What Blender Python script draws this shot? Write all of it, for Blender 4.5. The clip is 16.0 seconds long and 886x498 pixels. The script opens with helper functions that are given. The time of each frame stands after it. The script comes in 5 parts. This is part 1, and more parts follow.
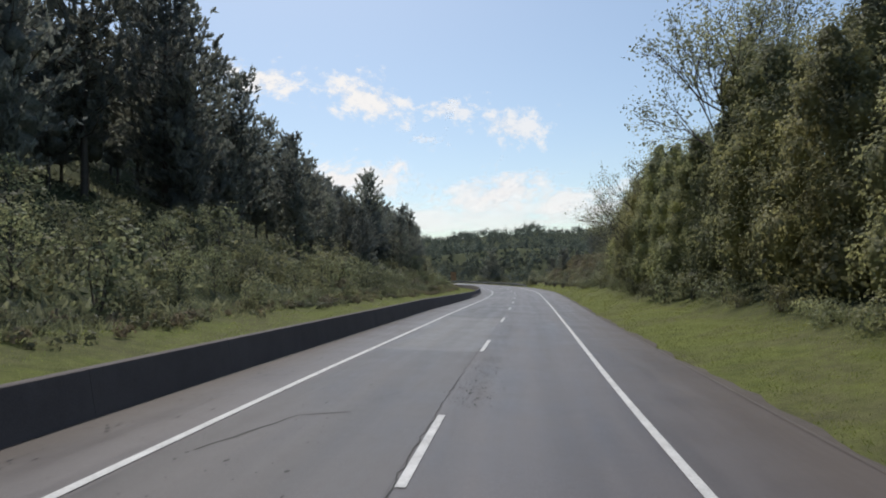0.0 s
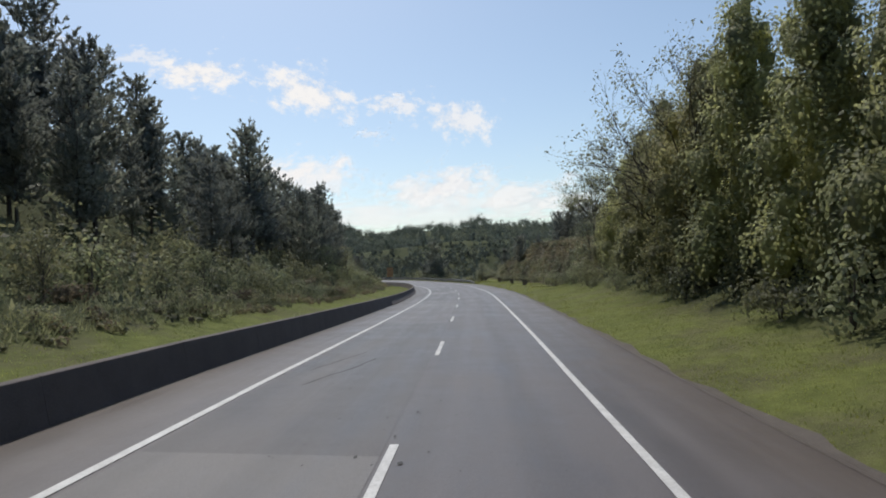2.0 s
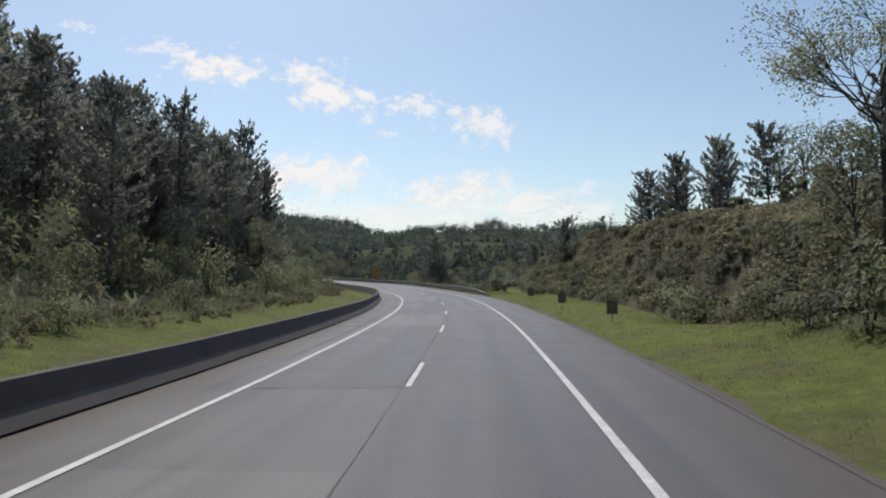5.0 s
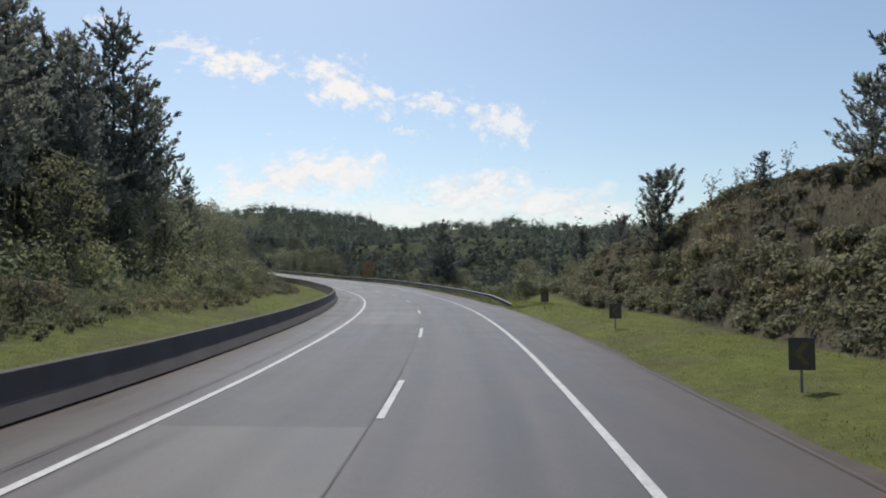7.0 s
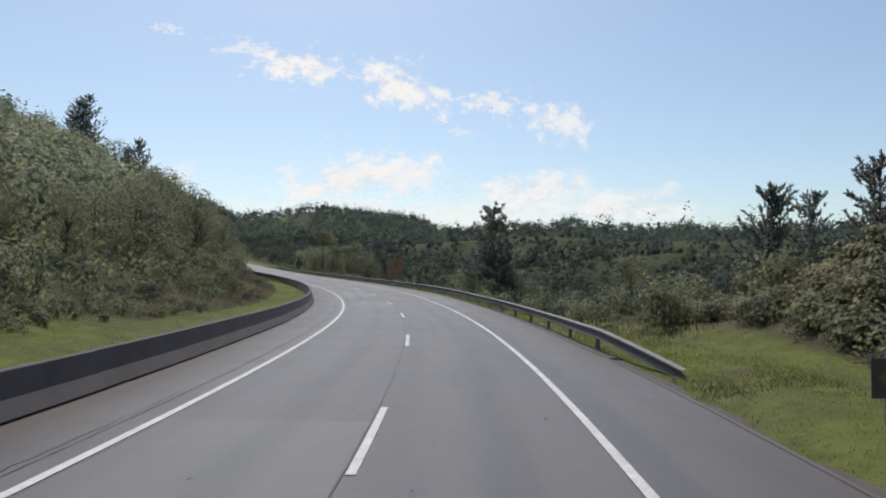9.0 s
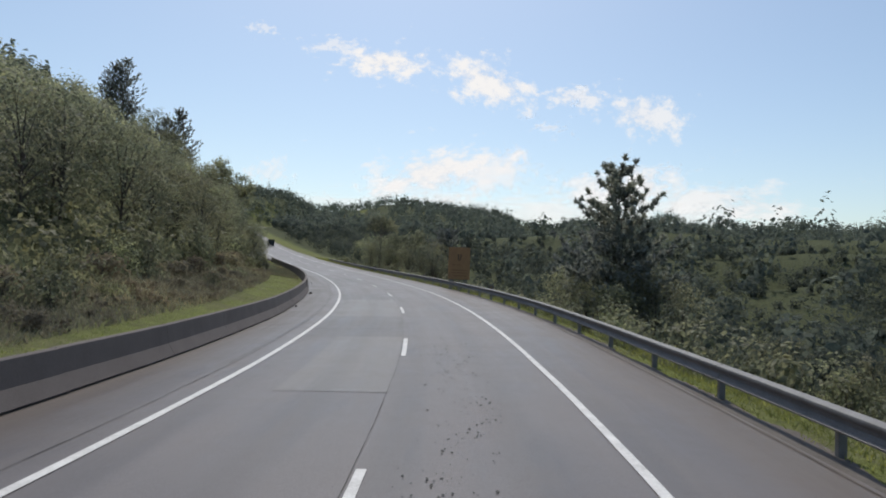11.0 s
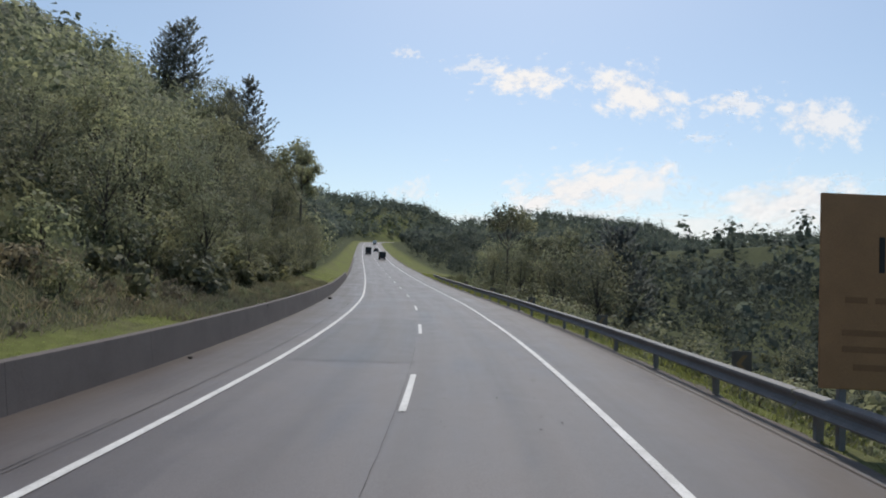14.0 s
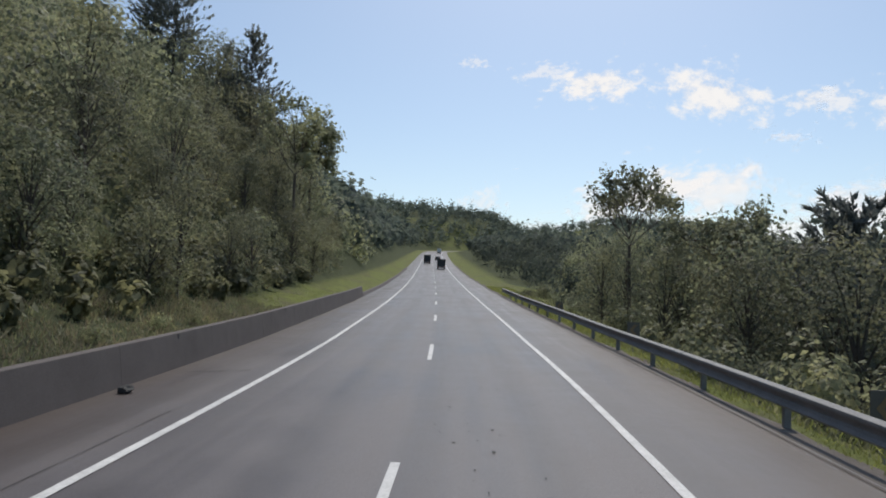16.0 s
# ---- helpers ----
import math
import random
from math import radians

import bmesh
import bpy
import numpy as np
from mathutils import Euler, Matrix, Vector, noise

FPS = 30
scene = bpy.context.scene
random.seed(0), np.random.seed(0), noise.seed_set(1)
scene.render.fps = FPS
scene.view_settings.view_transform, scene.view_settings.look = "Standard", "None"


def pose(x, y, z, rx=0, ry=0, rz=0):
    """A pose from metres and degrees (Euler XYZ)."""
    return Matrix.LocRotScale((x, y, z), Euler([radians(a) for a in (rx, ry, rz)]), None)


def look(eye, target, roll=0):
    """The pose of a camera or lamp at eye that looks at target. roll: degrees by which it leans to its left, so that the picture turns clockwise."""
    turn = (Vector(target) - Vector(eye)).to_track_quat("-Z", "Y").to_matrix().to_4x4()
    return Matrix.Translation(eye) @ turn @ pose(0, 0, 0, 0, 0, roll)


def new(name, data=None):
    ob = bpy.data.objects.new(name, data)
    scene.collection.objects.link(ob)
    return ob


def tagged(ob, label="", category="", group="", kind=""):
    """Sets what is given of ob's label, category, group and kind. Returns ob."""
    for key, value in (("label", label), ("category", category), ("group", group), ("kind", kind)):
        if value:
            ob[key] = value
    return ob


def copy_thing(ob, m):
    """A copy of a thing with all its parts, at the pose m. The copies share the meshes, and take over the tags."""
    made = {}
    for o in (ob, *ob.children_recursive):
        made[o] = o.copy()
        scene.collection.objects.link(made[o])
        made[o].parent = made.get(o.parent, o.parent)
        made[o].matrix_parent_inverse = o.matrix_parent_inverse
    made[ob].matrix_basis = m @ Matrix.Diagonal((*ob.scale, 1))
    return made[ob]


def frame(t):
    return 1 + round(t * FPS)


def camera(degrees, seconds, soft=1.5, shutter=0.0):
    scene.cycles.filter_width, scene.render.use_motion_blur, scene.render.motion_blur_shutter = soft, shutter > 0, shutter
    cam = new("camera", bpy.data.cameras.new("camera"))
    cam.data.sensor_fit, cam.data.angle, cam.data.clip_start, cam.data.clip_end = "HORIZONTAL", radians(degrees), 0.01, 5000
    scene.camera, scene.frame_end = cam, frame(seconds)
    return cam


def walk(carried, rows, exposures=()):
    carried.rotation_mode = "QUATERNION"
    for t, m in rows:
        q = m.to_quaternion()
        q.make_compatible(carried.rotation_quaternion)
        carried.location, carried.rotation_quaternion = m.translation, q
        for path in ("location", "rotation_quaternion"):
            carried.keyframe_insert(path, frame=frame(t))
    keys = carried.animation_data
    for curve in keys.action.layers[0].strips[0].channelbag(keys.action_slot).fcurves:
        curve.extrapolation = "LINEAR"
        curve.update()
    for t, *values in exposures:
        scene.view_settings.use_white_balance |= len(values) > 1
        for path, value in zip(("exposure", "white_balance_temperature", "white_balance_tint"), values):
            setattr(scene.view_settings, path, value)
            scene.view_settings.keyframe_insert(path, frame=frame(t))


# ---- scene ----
cam = camera(69.1, 16.0, soft=1.9)
PATH = [
    (0.0, pose(0.06, 0.01, 2.41, 92.92, 2.33, 7.59)),
    (0.5, pose(-0.37, 7.46, 2.46, 92.23, 1.01, 6.18)),
    (1.0, pose(-0.45, 15.00, 2.50, 92.56, 1.36, 4.49)),
    (1.5, pose(-0.35, 22.53, 2.48, 92.49, 2.52, 3.43)),
    (2.0, pose(-0.22, 29.98, 2.47, 92.29, 3.44, 2.90)),
    (2.5, pose(-0.07, 37.44, 2.45, 92.18, 3.50, 2.82)),
    (3.0, pose(-0.01, 44.97, 2.42, 92.54, 3.07, 2.86)),
    (3.5, pose(0.00, 52.63, 2.41, 92.44, 2.63, 3.07)),
    (4.0, pose(-0.03, 60.41, 2.40, 92.56, 1.80, 3.35)),
    (4.5, pose(-0.10, 68.29, 2.40, 92.67, 1.17, 3.68)),
    (5.0, pose(-0.17, 76.19, 2.38, 92.70, 0.88, 4.05)),
    (5.5, pose(-0.25, 84.06, 2.37, 92.66, 0.85, 4.41)),
    (6.0, pose(-0.38, 91.84, 2.36, 92.57, 0.78, 4.76)),
    (6.5, pose(-0.57, 99.50, 2.39, 92.62, 0.17, 5.07)),
    (7.0, pose(-0.89, 107.05, 2.43, 92.63, -0.02, 5.51)),
    (7.5, pose(-1.30, 114.54, 2.48, 92.43, -0.30, 6.24)),
    (8.0, pose(-1.82, 121.96, 2.54, 92.34, -0.63, 7.54)),
    (8.5, pose(-2.47, 129.41, 2.62, 92.52, -0.57, 8.96)),
    (9.0, pose(-3.34, 136.92, 2.73, 92.75, -0.59, 10.48)),
    (9.5, pose(-4.54, 144.51, 2.83, 92.89, -0.89, 12.12)),
    (10.0, pose(-6.01, 152.17, 2.94, 92.92, -1.46, 13.86)),
    (10.5, pose(-7.73, 159.87, 3.02, 92.78, -2.07, 15.72)),
    (11.0, pose(-9.67, 167.60, 3.09, 92.30, -2.06, 17.75)),
    (11.5, pose(-11.86, 175.21, 3.17, 92.74, -1.83, 19.92)),
    (12.0, pose(-14.26, 182.68, 3.25, 92.68, -2.16, 22.14)),
    (12.5, pose(-16.95, 190.00, 3.38, 92.90, -2.15, 24.31)),
    (13.0, pose(-19.92, 197.30, 3.56, 93.32, -2.27, 26.52)),
    (13.5, pose(-23.22, 204.45, 3.75, 93.24, -2.50, 28.51)),
    (14.0, pose(-26.79, 211.52, 3.93, 93.41, -2.77, 30.26)),
    (14.5, pose(-30.52, 218.58, 4.13, 93.66, -2.63, 32.04)),
    (15.0, pose(-34.55, 225.53, 4.36, 93.91, -2.28, 34.02)),
    (15.5, pose(-38.78, 232.34, 4.63, 93.92, -2.67, 35.57)),
    (16.0, pose(-43.13, 239.05, 4.89, 94.07, -2.25, 36.62)),
]
walk(cam, PATH)

# ---- sky, sun and exposure ----
SUN_TURN, SUN_UP = 24.0, 59.0
world = bpy.data.worlds.new("sky")
scene.world = world
world.use_nodes = True
wn = world.node_tree.nodes
sky = wn.new("ShaderNodeTexSky")
sky.sky_type = "NISHITA"
sky.sun_disc = False
sky.sun_elevation, sky.sun_rotation = radians(SUN_UP), radians(-SUN_TURN)
sky.air_density, sky.dust_density, sky.ozone_density = 1.0, 1.3, 0.7
tint = wn.new("ShaderNodeMix")
tint.data_type, tint.blend_type = "RGBA", "MULTIPLY"
tint.inputs["Factor"].default_value = 1.0
tint.inputs[7].default_value = (0.965, 1.0, 0.98, 1)
world.node_tree.links.new(sky.outputs["Color"], tint.inputs[6])
world.node_tree.links.new(tint.outputs[2], wn["Background"].inputs["Color"])
wn["Background"].inputs["Strength"].default_value = 0.132
sun_data = bpy.data.lights.new("sun", "SUN")
sun_data.energy, sun_data.angle, sun_data.color = 3.0, radians(0.8), (1.0, 0.95, 0.86)
sun = new("sun", sun_data)
sun.matrix_world = look((-math.sin(radians(SUN_TURN)) * math.cos(radians(SUN_UP)) * 400, math.cos(radians(SUN_TURN)) * math.cos(radians(SUN_UP)) * 400,
                         math.sin(radians(SUN_UP)) * 400), (0, 0, 0))
scene.view_settings.exposure = 0.0

# ---- materials ----
def material(name):
    m = bpy.data.materials.new(name)
    m.use_nodes = True
    return m, m.node_tree.nodes, m.node_tree.links, m.node_tree.nodes["Principled BSDF"]


def ramp(nodes, links, src, stops):
    r = nodes.new("ShaderNodeValToRGB")
    while len(r.color_ramp.elements) < len(stops):
        r.color_ramp.elements.new(0.5)
    for e, (p, c) in zip(r.color_ramp.elements, stops):
        e.position = p
        e.color = (*c, 1) if len(c) == 3 else c
    links.new(src, r.inputs[0])
    return r.outputs[0]


def noise_tex(nodes, links, scale, detail=4.0, rough=0.6, vector=None):
    n = nodes.new("ShaderNodeTexNoise")
    n.inputs["Scale"].default_value, n.inputs["Detail"].default_value, n.inputs["Roughness"].default_value = scale, detail, rough
    if vector is not None:
        links.new(vector, n.inputs["Vector"])
    return n.outputs["Fac"]


def mix_rgb(nodes, links, fac, a, b, mode="MIX"):
    n = nodes.new("ShaderNodeMix")
    n.data_type, n.blend_type = "RGBA", mode
    for sock, v in ((n.inputs[0], fac), (n.inputs[6], a), (n.inputs[7], b)):
        if isinstance(v, (int, float)):
            sock.default_value = v
        elif isinstance(v, tuple):
            sock.default_value = (*v, 1)
        else:
            links.new(v, sock)
    return n.outputs[2]


def bump(nodes, links, src, bsdf, strength, distance):
    b = nodes.new("ShaderNodeBump")
    b.inputs["Strength"].default_value, b.inputs["Distance"].default_value = strength, distance
    links.new(src, b.inputs["Height"])
    links.new(b.outputs[0], bsdf.inputs["Normal"])


def position(nodes):
    return nodes.new("ShaderNodeNewGeometry").outputs["Position"]


def plain(name, dark, light, scale=3.0, rough=0.7, metal=0.0, relief=0.15, fine=60.0):
    """A worn surface: two tones in blotches, with finer grain and relief."""
    m, n, l, b = material(name)
    p = position(n)
    big = noise_tex(n, l, scale, 5, 0.65, p)
    small = noise_tex(n, l, fine, 3, 0.6, p)
    c = ramp(n, l, big, ((0.3, dark), (0.7, light)))
    c = mix_rgb(n, l, 0.35, c, ramp(n, l, small, ((0.3, tuple(0.6 * v for v in dark)), (0.7, light))))
    l.new(c, b.inputs["Base Color"])
    b.inputs["Roughness"].default_value, b.inputs["Metallic"].default_value = rough, metal
    bump(n, l, small, b, relief, 0.01)
    return m


def asphalt(name, dark, light, dusty=True, rough=0.54):
    """Worn asphalt; its map gives metres along and across the road, so wheel tracks and streaks run along it."""
    m, n, l, b = material(name)
    uv = n.new("ShaderNodeUVMap").outputs[0]
    stretch = n.new("ShaderNodeMapping")
    stretch.inputs["Scale"].default_value = (0.05, 0.9, 1)
    l.new(uv, stretch.inputs["Vector"])
    p = position(n)
    streak = noise_tex(n, l, 1.6, 4, 0.6, stretch.outputs[0])
    blotch = noise_tex(n, l, 0.35, 5, 0.7, p)
    grit = noise_tex(n, l, 42.0, 3, 0.75, p)
    c = ramp(n, l, streak, ((0.3, dark), (0.7, light)))
    c = mix_rgb(n, l, 0.4, c, ramp(n, l, blotch, ((0.3, dark), (0.72, light))))
    c = mix_rgb(n, l, 0.3, c, ramp(n, l, grit, ((0.35, tuple(0.45 * v for v in dark)), (0.65, tuple(1.25 * v for v in light)))))
    stones = ramp(n, l, noise_tex(n, l, 95.0, 2, 0.5, p), ((0.3, (0.62, 0.62, 0.62)), (0.5, (1.0, 1.0, 1.0)), (0.66, (1.0, 1.0, 1.0)), (0.74, (2.1, 2.1, 2.1))))
    c = mix_rgb(n, l, 0.8, c, mix_rgb(n, l, 1.0, c, stones, "MULTIPLY"))
    sep = n.new("ShaderNodeSeparateXYZ")
    l.new(uv, sep.inputs[0])
    tracks = n.new("ShaderNodeMath")
    tracks.operation = "MULTIPLY_ADD"
    tracks.inputs[1].default_value = 3.6
    l.new(sep.outputs[1], tracks.inputs[0])
    l.new(streak, tracks.inputs[2])
    wave = n.new("ShaderNodeMath")
    wave.operation = "SINE"
    l.new(tracks.outputs[0], wave.inputs[0])
    c = mix_rgb(n, l, 1.0, c, ramp(n, l, wave.outputs[0], ((0.0, (1.0, 1.0, 1.0)), (0.9, (0.84, 0.84, 0.845)))), "MULTIPLY")
    if dusty:
        wob = n.new("ShaderNodeMath")
        wob.operation = "MULTIPLY_ADD"
        wob.inputs[1].default_value, wob.inputs[2].default_value = 1.6, -0.8
        l.new(noise_tex(n, l, 0.5, 5, 0.65, p), wob.inputs[0])
        add = n.new("ShaderNodeMath")
        l.new(sep.outputs[1], add.inputs[0])
        l.new(wob.outputs[0], add.inputs[1])
        mr = n.new("ShaderNodeMapRange")
        mr.inputs[1].default_value, mr.inputs[2].default_value = -3.7, -5.2
        l.new(add.outputs[0], mr.inputs[0])
        c = mix_rgb(n, l, mr.outputs[0], c, (0.054, 0.041, 0.037))
        mr2 = n.new("ShaderNodeMapRange")
        mr2.inputs[1].default_value, mr2.inputs[2].default_value = 3.6, 5.4
        l.new(add.outputs[0], mr2.inputs[0])
        c = mix_rgb(n, l, mr2.outputs[0], c, (0.092, 0.075, 0.068))
    l.new(c, b.inputs["Base Color"])
    l.new(ramp(n, l, mix_rgb(n, l, 0.5, streak, blotch), ((0.36, (rough - 0.13,) * 3), (0.64, (rough + 0.08,) * 3))), b.inputs["Roughness"])
    bump(n, l, grit, b, 0.35, 0.006)
    return m


def leafy(name, dark, light, through_light=0.35, rough=0.52, leaf_vary=0.26, gloss=0.3):
    """Leaves: each leaf and each plant a little different, partly translucent."""
    m, n, l, b = material(name)
    g = n.new("ShaderNodeNewGeometry")
    o = n.new("ShaderNodeObjectInfo")
    big = noise_tex(n, l, 0.55, 4, 0.6, g.outputs["Position"])
    half = n.new("ShaderNodeMath")
    half.operation = "MULTIPLY_ADD"
    l.new(g.outputs["Random Per Island"], half.inputs[0])
    half.inputs[1].default_value, half.inputs[2].default_value = leaf_vary, -leaf_vary / 2
    blend = n.new("ShaderNodeMath")
    l.new(half.outputs[0], blend.inputs[0])
    l.new(big, blend.inputs[1])
    c = ramp(n, l, blend.outputs[0], ((0.28, dark), (0.72, light)))
    hsv = n.new("ShaderNodeHueSaturation")
    mr = n.new("ShaderNodeMapRange")
    mr.inputs[3].default_value, mr.inputs[4].default_value = 0.72, 1.25
    l.new(o.outputs["Random"], mr.inputs[0])
    l.new(mr.outputs[0], hsv.inputs["Value"])
    mh = n.new("ShaderNodeMapRange")
    mh.inputs[3].default_value, mh.inputs[4].default_value = 0.485, 0.515
    l.new(o.outputs["Random"], mh.inputs[0])
    l.new(mh.outputs[0], hsv.inputs["Hue"])
    clump = ramp(n, l, noise_tex(n, l, 0.13, 3, 0.6, g.outputs["Position"]), ((0.32, (0.62, 0.65, 0.68)), (0.68, (1.28, 1.22, 1.02))))
    c = mix_rgb(n, l, 1.0, c, clump, "MULTIPLY")
    speck = noise_tex(n, l, 5.5, 3, 0.7, g.outputs["Position"])
    c = mix_rgb(n, l, 1.0, c, ramp(n, l, speck, ((0.34, (0.66, 0.68, 0.68)), (0.66, (1.25, 1.24, 1.2)))), "MULTIPLY")
    l.new(c, hsv.inputs["Color"])
    l.new(hsv.outputs[0], b.inputs["Base Color"])
    bump(n, l, speck, b, 0.6, 0.12)
    b.inputs["Roughness"].default_value = rough
    b.inputs["Specular IOR Level"].default_value = gloss
    t = n.new("ShaderNodeBsdfTranslucent")
    l.new(hsv.outputs[0], t.inputs["Color"])
    mx = n.new("ShaderNodeMixShader")
    mx.inputs[0].default_value = through_light
    l.new(b.outputs[0], mx.inputs[1])
    l.new(t.outputs[0], mx.inputs[2])
    l.new(mx.outputs[0], n["Material Output"].inputs["Surface"])
    return m


def ground_material():
    m, n, l, b = material("ground_cover")
    att = n.new("ShaderNodeAttribute")
    att.attribute_name = "cover"
    sep = n.new("ShaderNodeSeparateColor")
    l.new(att.outputs["Color"], sep.inputs[0])
    p = position(n)
    big, mid, fine = noise_tex(n, l, 0.25, 5, 0.65, p), noise_tex(n, l, 1.7, 5, 0.7, p), noise_tex(n, l, 22, 4, 0.75, p)
    litter = ramp(n, l, mid, ((0.3, (0.045, 0.047, 0.03)), (0.55, (0.072, 0.084, 0.04)), (0.75, (0.105, 0.105, 0.054))))
    lush = ramp(n, l, mid, ((0.3, (0.1, 0.12, 0.036)), (0.7, (0.195, 0.213, 0.066))))
    dry = ramp(n, l, mid, ((0.3, (0.085, 0.075, 0.055)), (0.7, (0.15, 0.132, 0.09))))
    lush = mix_rgb(n, l, ramp(n, l, big, ((0.44, (0, 0, 0)), (0.7, (0.8, 0.8, 0.8)))), lush, dry)
    c = mix_rgb(n, l, sep.outputs[0], litter, lush)
    c = mix_rgb(n, l, sep.outputs[1], c, dry)
    c = mix_rgb(n, l, 0.5, c, ramp(n, l, fine, ((0.25, (0.35, 0.35, 0.35)), (0.75, (1.25, 1.25, 1.25)))), "MULTIPLY")
    l.new(c, b.inputs["Base Color"])
    b.inputs["Roughness"].default_value = 0.95
    b.inputs["Specular IOR Level"].default_value = 0.1
    bump(n, l, fine, b, 0.8, 0.06)
    return m


def cloud_material():
    """Backlit cloud: a soft noisy veil that thins to nothing at its rim."""
    m, n, l, b = material("cloud")
    n.remove(b)
    tc = n.new("ShaderNodeTexCoord")
    o = n.new("ShaderNodeObjectInfo")
    shift = n.new("ShaderNodeVectorMath")
    shift.operation = "MULTIPLY_ADD"
    comb = n.new("ShaderNodeCombineXYZ")
    for i in range(3):
        l.new(o.outputs["Random"], comb.inputs[i])
    l.new(comb.outputs[0], shift.inputs[0])
    shift.inputs[1].default_value = (37, 61, 17)
    l.new(tc.outputs["Object"], shift.inputs[2])
    stretch = n.new("ShaderNodeMapping")
    stretch.inputs["Scale"].default_value = (1.7, 1.0, 1.0)
    l.new(shift.outputs[0], stretch.inputs["Vector"])
    f = ramp(n, l, noise_tex(n, l, 2.4, 10, 0.62, stretch.outputs[0]), ((0.3, (0, 0, 0)), (0.7, (1, 1, 1))))
    ln = n.new("ShaderNodeVectorMath")
    ln.operation = "LENGTH"
    l.new(tc.outputs["Object"], ln.inputs[0])
    rim = n.new("ShaderNodeMapRange")
    rim.interpolation_type = "SMOOTHSTEP"
    rim.inputs[1].default_value, rim.inputs[2].default_value, rim.inputs[3].default_value, rim.inputs[4].default_value = 0.0, 1.0, 0.2, -0.62
    l.new(ln.outputs["Value"], rim.inputs[0])
    add = n.new("ShaderNodeMath")
    l.new(f, add.inputs[0])
    l.new(rim.outputs[0], add.inputs[1])
    alpha = n.new("ShaderNodeMapRange")
    alpha.interpolation_type = "SMOOTHSTEP"
    alpha.inputs[1].default_value, alpha.inputs[2].default_value = 0.17, 0.74
    l.new(add.outputs[0], alpha.inputs[0])
    thick = n.new("ShaderNodeMath")
    thick.operation = "MULTIPLY"
    l.new(alpha.outputs[0], thick.inputs[0])
    sep = n.new("ShaderNodeSeparateColor")
    l.new(o.outputs["Color"], sep.inputs[0])
    l.new(sep.outputs[0], thick.inputs[1])
    e = n.new("ShaderNodeEmission")
    l.new(ramp(n, l, f, ((0.2, (0.86, 0.86, 0.89)), (0.6, (1.0, 0.98, 0.97)))), e.inputs["Color"])
    e.inputs["Strength"].default_value = 0.92
    t = n.new("ShaderNodeBsdfTransparent")
    mx = n.new("ShaderNodeMixShader")
    l.new(thick.outputs[0], mx.inputs[0])
    l.new(t.outputs[0], mx.inputs[1])
    l.new(e.outputs[0], mx.inputs[2])
    l.new(mx.outputs[0], n["Material Output"].inputs["Surface"])
    return m


ASPHALT = asphalt("worn_asphalt", (0.0675, 0.0597, 0.063), (0.133, 0.12, 0.124))
ASPHALT_DARK = asphalt("patched_asphalt", (0.058, 0.0522, 0.055), (0.098, 0.0895, 0.0925), False)
ASPHALT_LIGHT = asphalt("bleached_asphalt", (0.1, 0.0925, 0.0915), (0.15, 0.139, 0.137), False)
TAR = plain("crack_tar", (0.028, 0.027, 0.027), (0.05, 0.048, 0.046), 5, 0.8)
PAINT = plain("road_paint", (0.396, 0.389, 0.382), (0.683, 0.675, 0.662), 2.5, 0.6, 0, 0.2, 25)
CONCRETE = plain("barrier_concrete", (0.072, 0.059, 0.056), (0.125, 0.106, 0.1), 0.9, 0.85, 0, 0.3, 40)
STEEL = plain("galvanised_steel", (0.14, 0.137, 0.136), (0.225, 0.221, 0.22), 2, 0.72, 0.0, 0.1, 30)
POSTWOOD = plain("dull_post_steel", (0.15, 0.148, 0.145), (0.26, 0.256, 0.25), 4, 0.75)
BOARD = plain("sign_back", (0.085, 0.076, 0.07), (0.13, 0.115, 0.1), 6, 0.5)
AMBER = plain("amber_sheeting", (0.182, 0.119, 0.063), (0.266, 0.168, 0.084), 3, 0.45)
ORANGE = plain("orange_sheeting", (0.34, 0.175, 0.075), (0.44, 0.23, 0.1), 2, 0.6)
ORANGE_DARK = plain("dark_orange_sheeting", (0.24, 0.12, 0.05), (0.3, 0.15, 0.065), 3, 0.6)
BLACK = plain("black_sheeting", (0.01, 0.01, 0.01), (0.02, 0.02, 0.02), 6, 0.5)
DIRT = plain("roadside_dirt", (0.066, 0.055, 0.048), (0.125, 0.106, 0.092), 1.4, 0.95, 0, 0.8, 18)
BARK = plain("bark", (0.048, 0.0396, 0.0312), (0.12, 0.0996, 0.0816), 3, 0.9, 0, 0.7, 16)
NEEDLES = leafy("pine_needles", (0.18, 0.195, 0.195), (0.29, 0.305, 0.285), 0.55, 0.6, 0.2, 0.5)
FOLIAGE = leafy("forest_leaves", (0.165, 0.176, 0.135), (0.32, 0.325, 0.21), 0.55, 0.6, 0.22, 0.5)
# darker and bluer than the near leaves: distance haze put into the base colour
HAZY_LEAVES = leafy("haze_tinted_leaves", (0.09, 0.112, 0.11), (0.165, 0.19, 0.165), 0.5, 0.8, 0.15, 0.2)
VINE = leafy("vine_leaves", (0.22, 0.232, 0.16), (0.45, 0.445, 0.225), 0.58, 0.6, 0.24, 0.5)
SHRUB = leafy("shrub_leaves", (0.16, 0.174, 0.12), (0.3, 0.31, 0.185), 0.55, 0.6, 0.24, 0.5)
GRASS = leafy("grass_blades", (0.185, 0.21, 0.068), (0.345, 0.365, 0.125), 0.5, 0.7)
STRAW = leafy("dry_weeds", (0.185, 0.158, 0.122), (0.315, 0.272, 0.2), 0.4, 0.8)
GROUND = ground_material()
CLOUD = cloud_material()
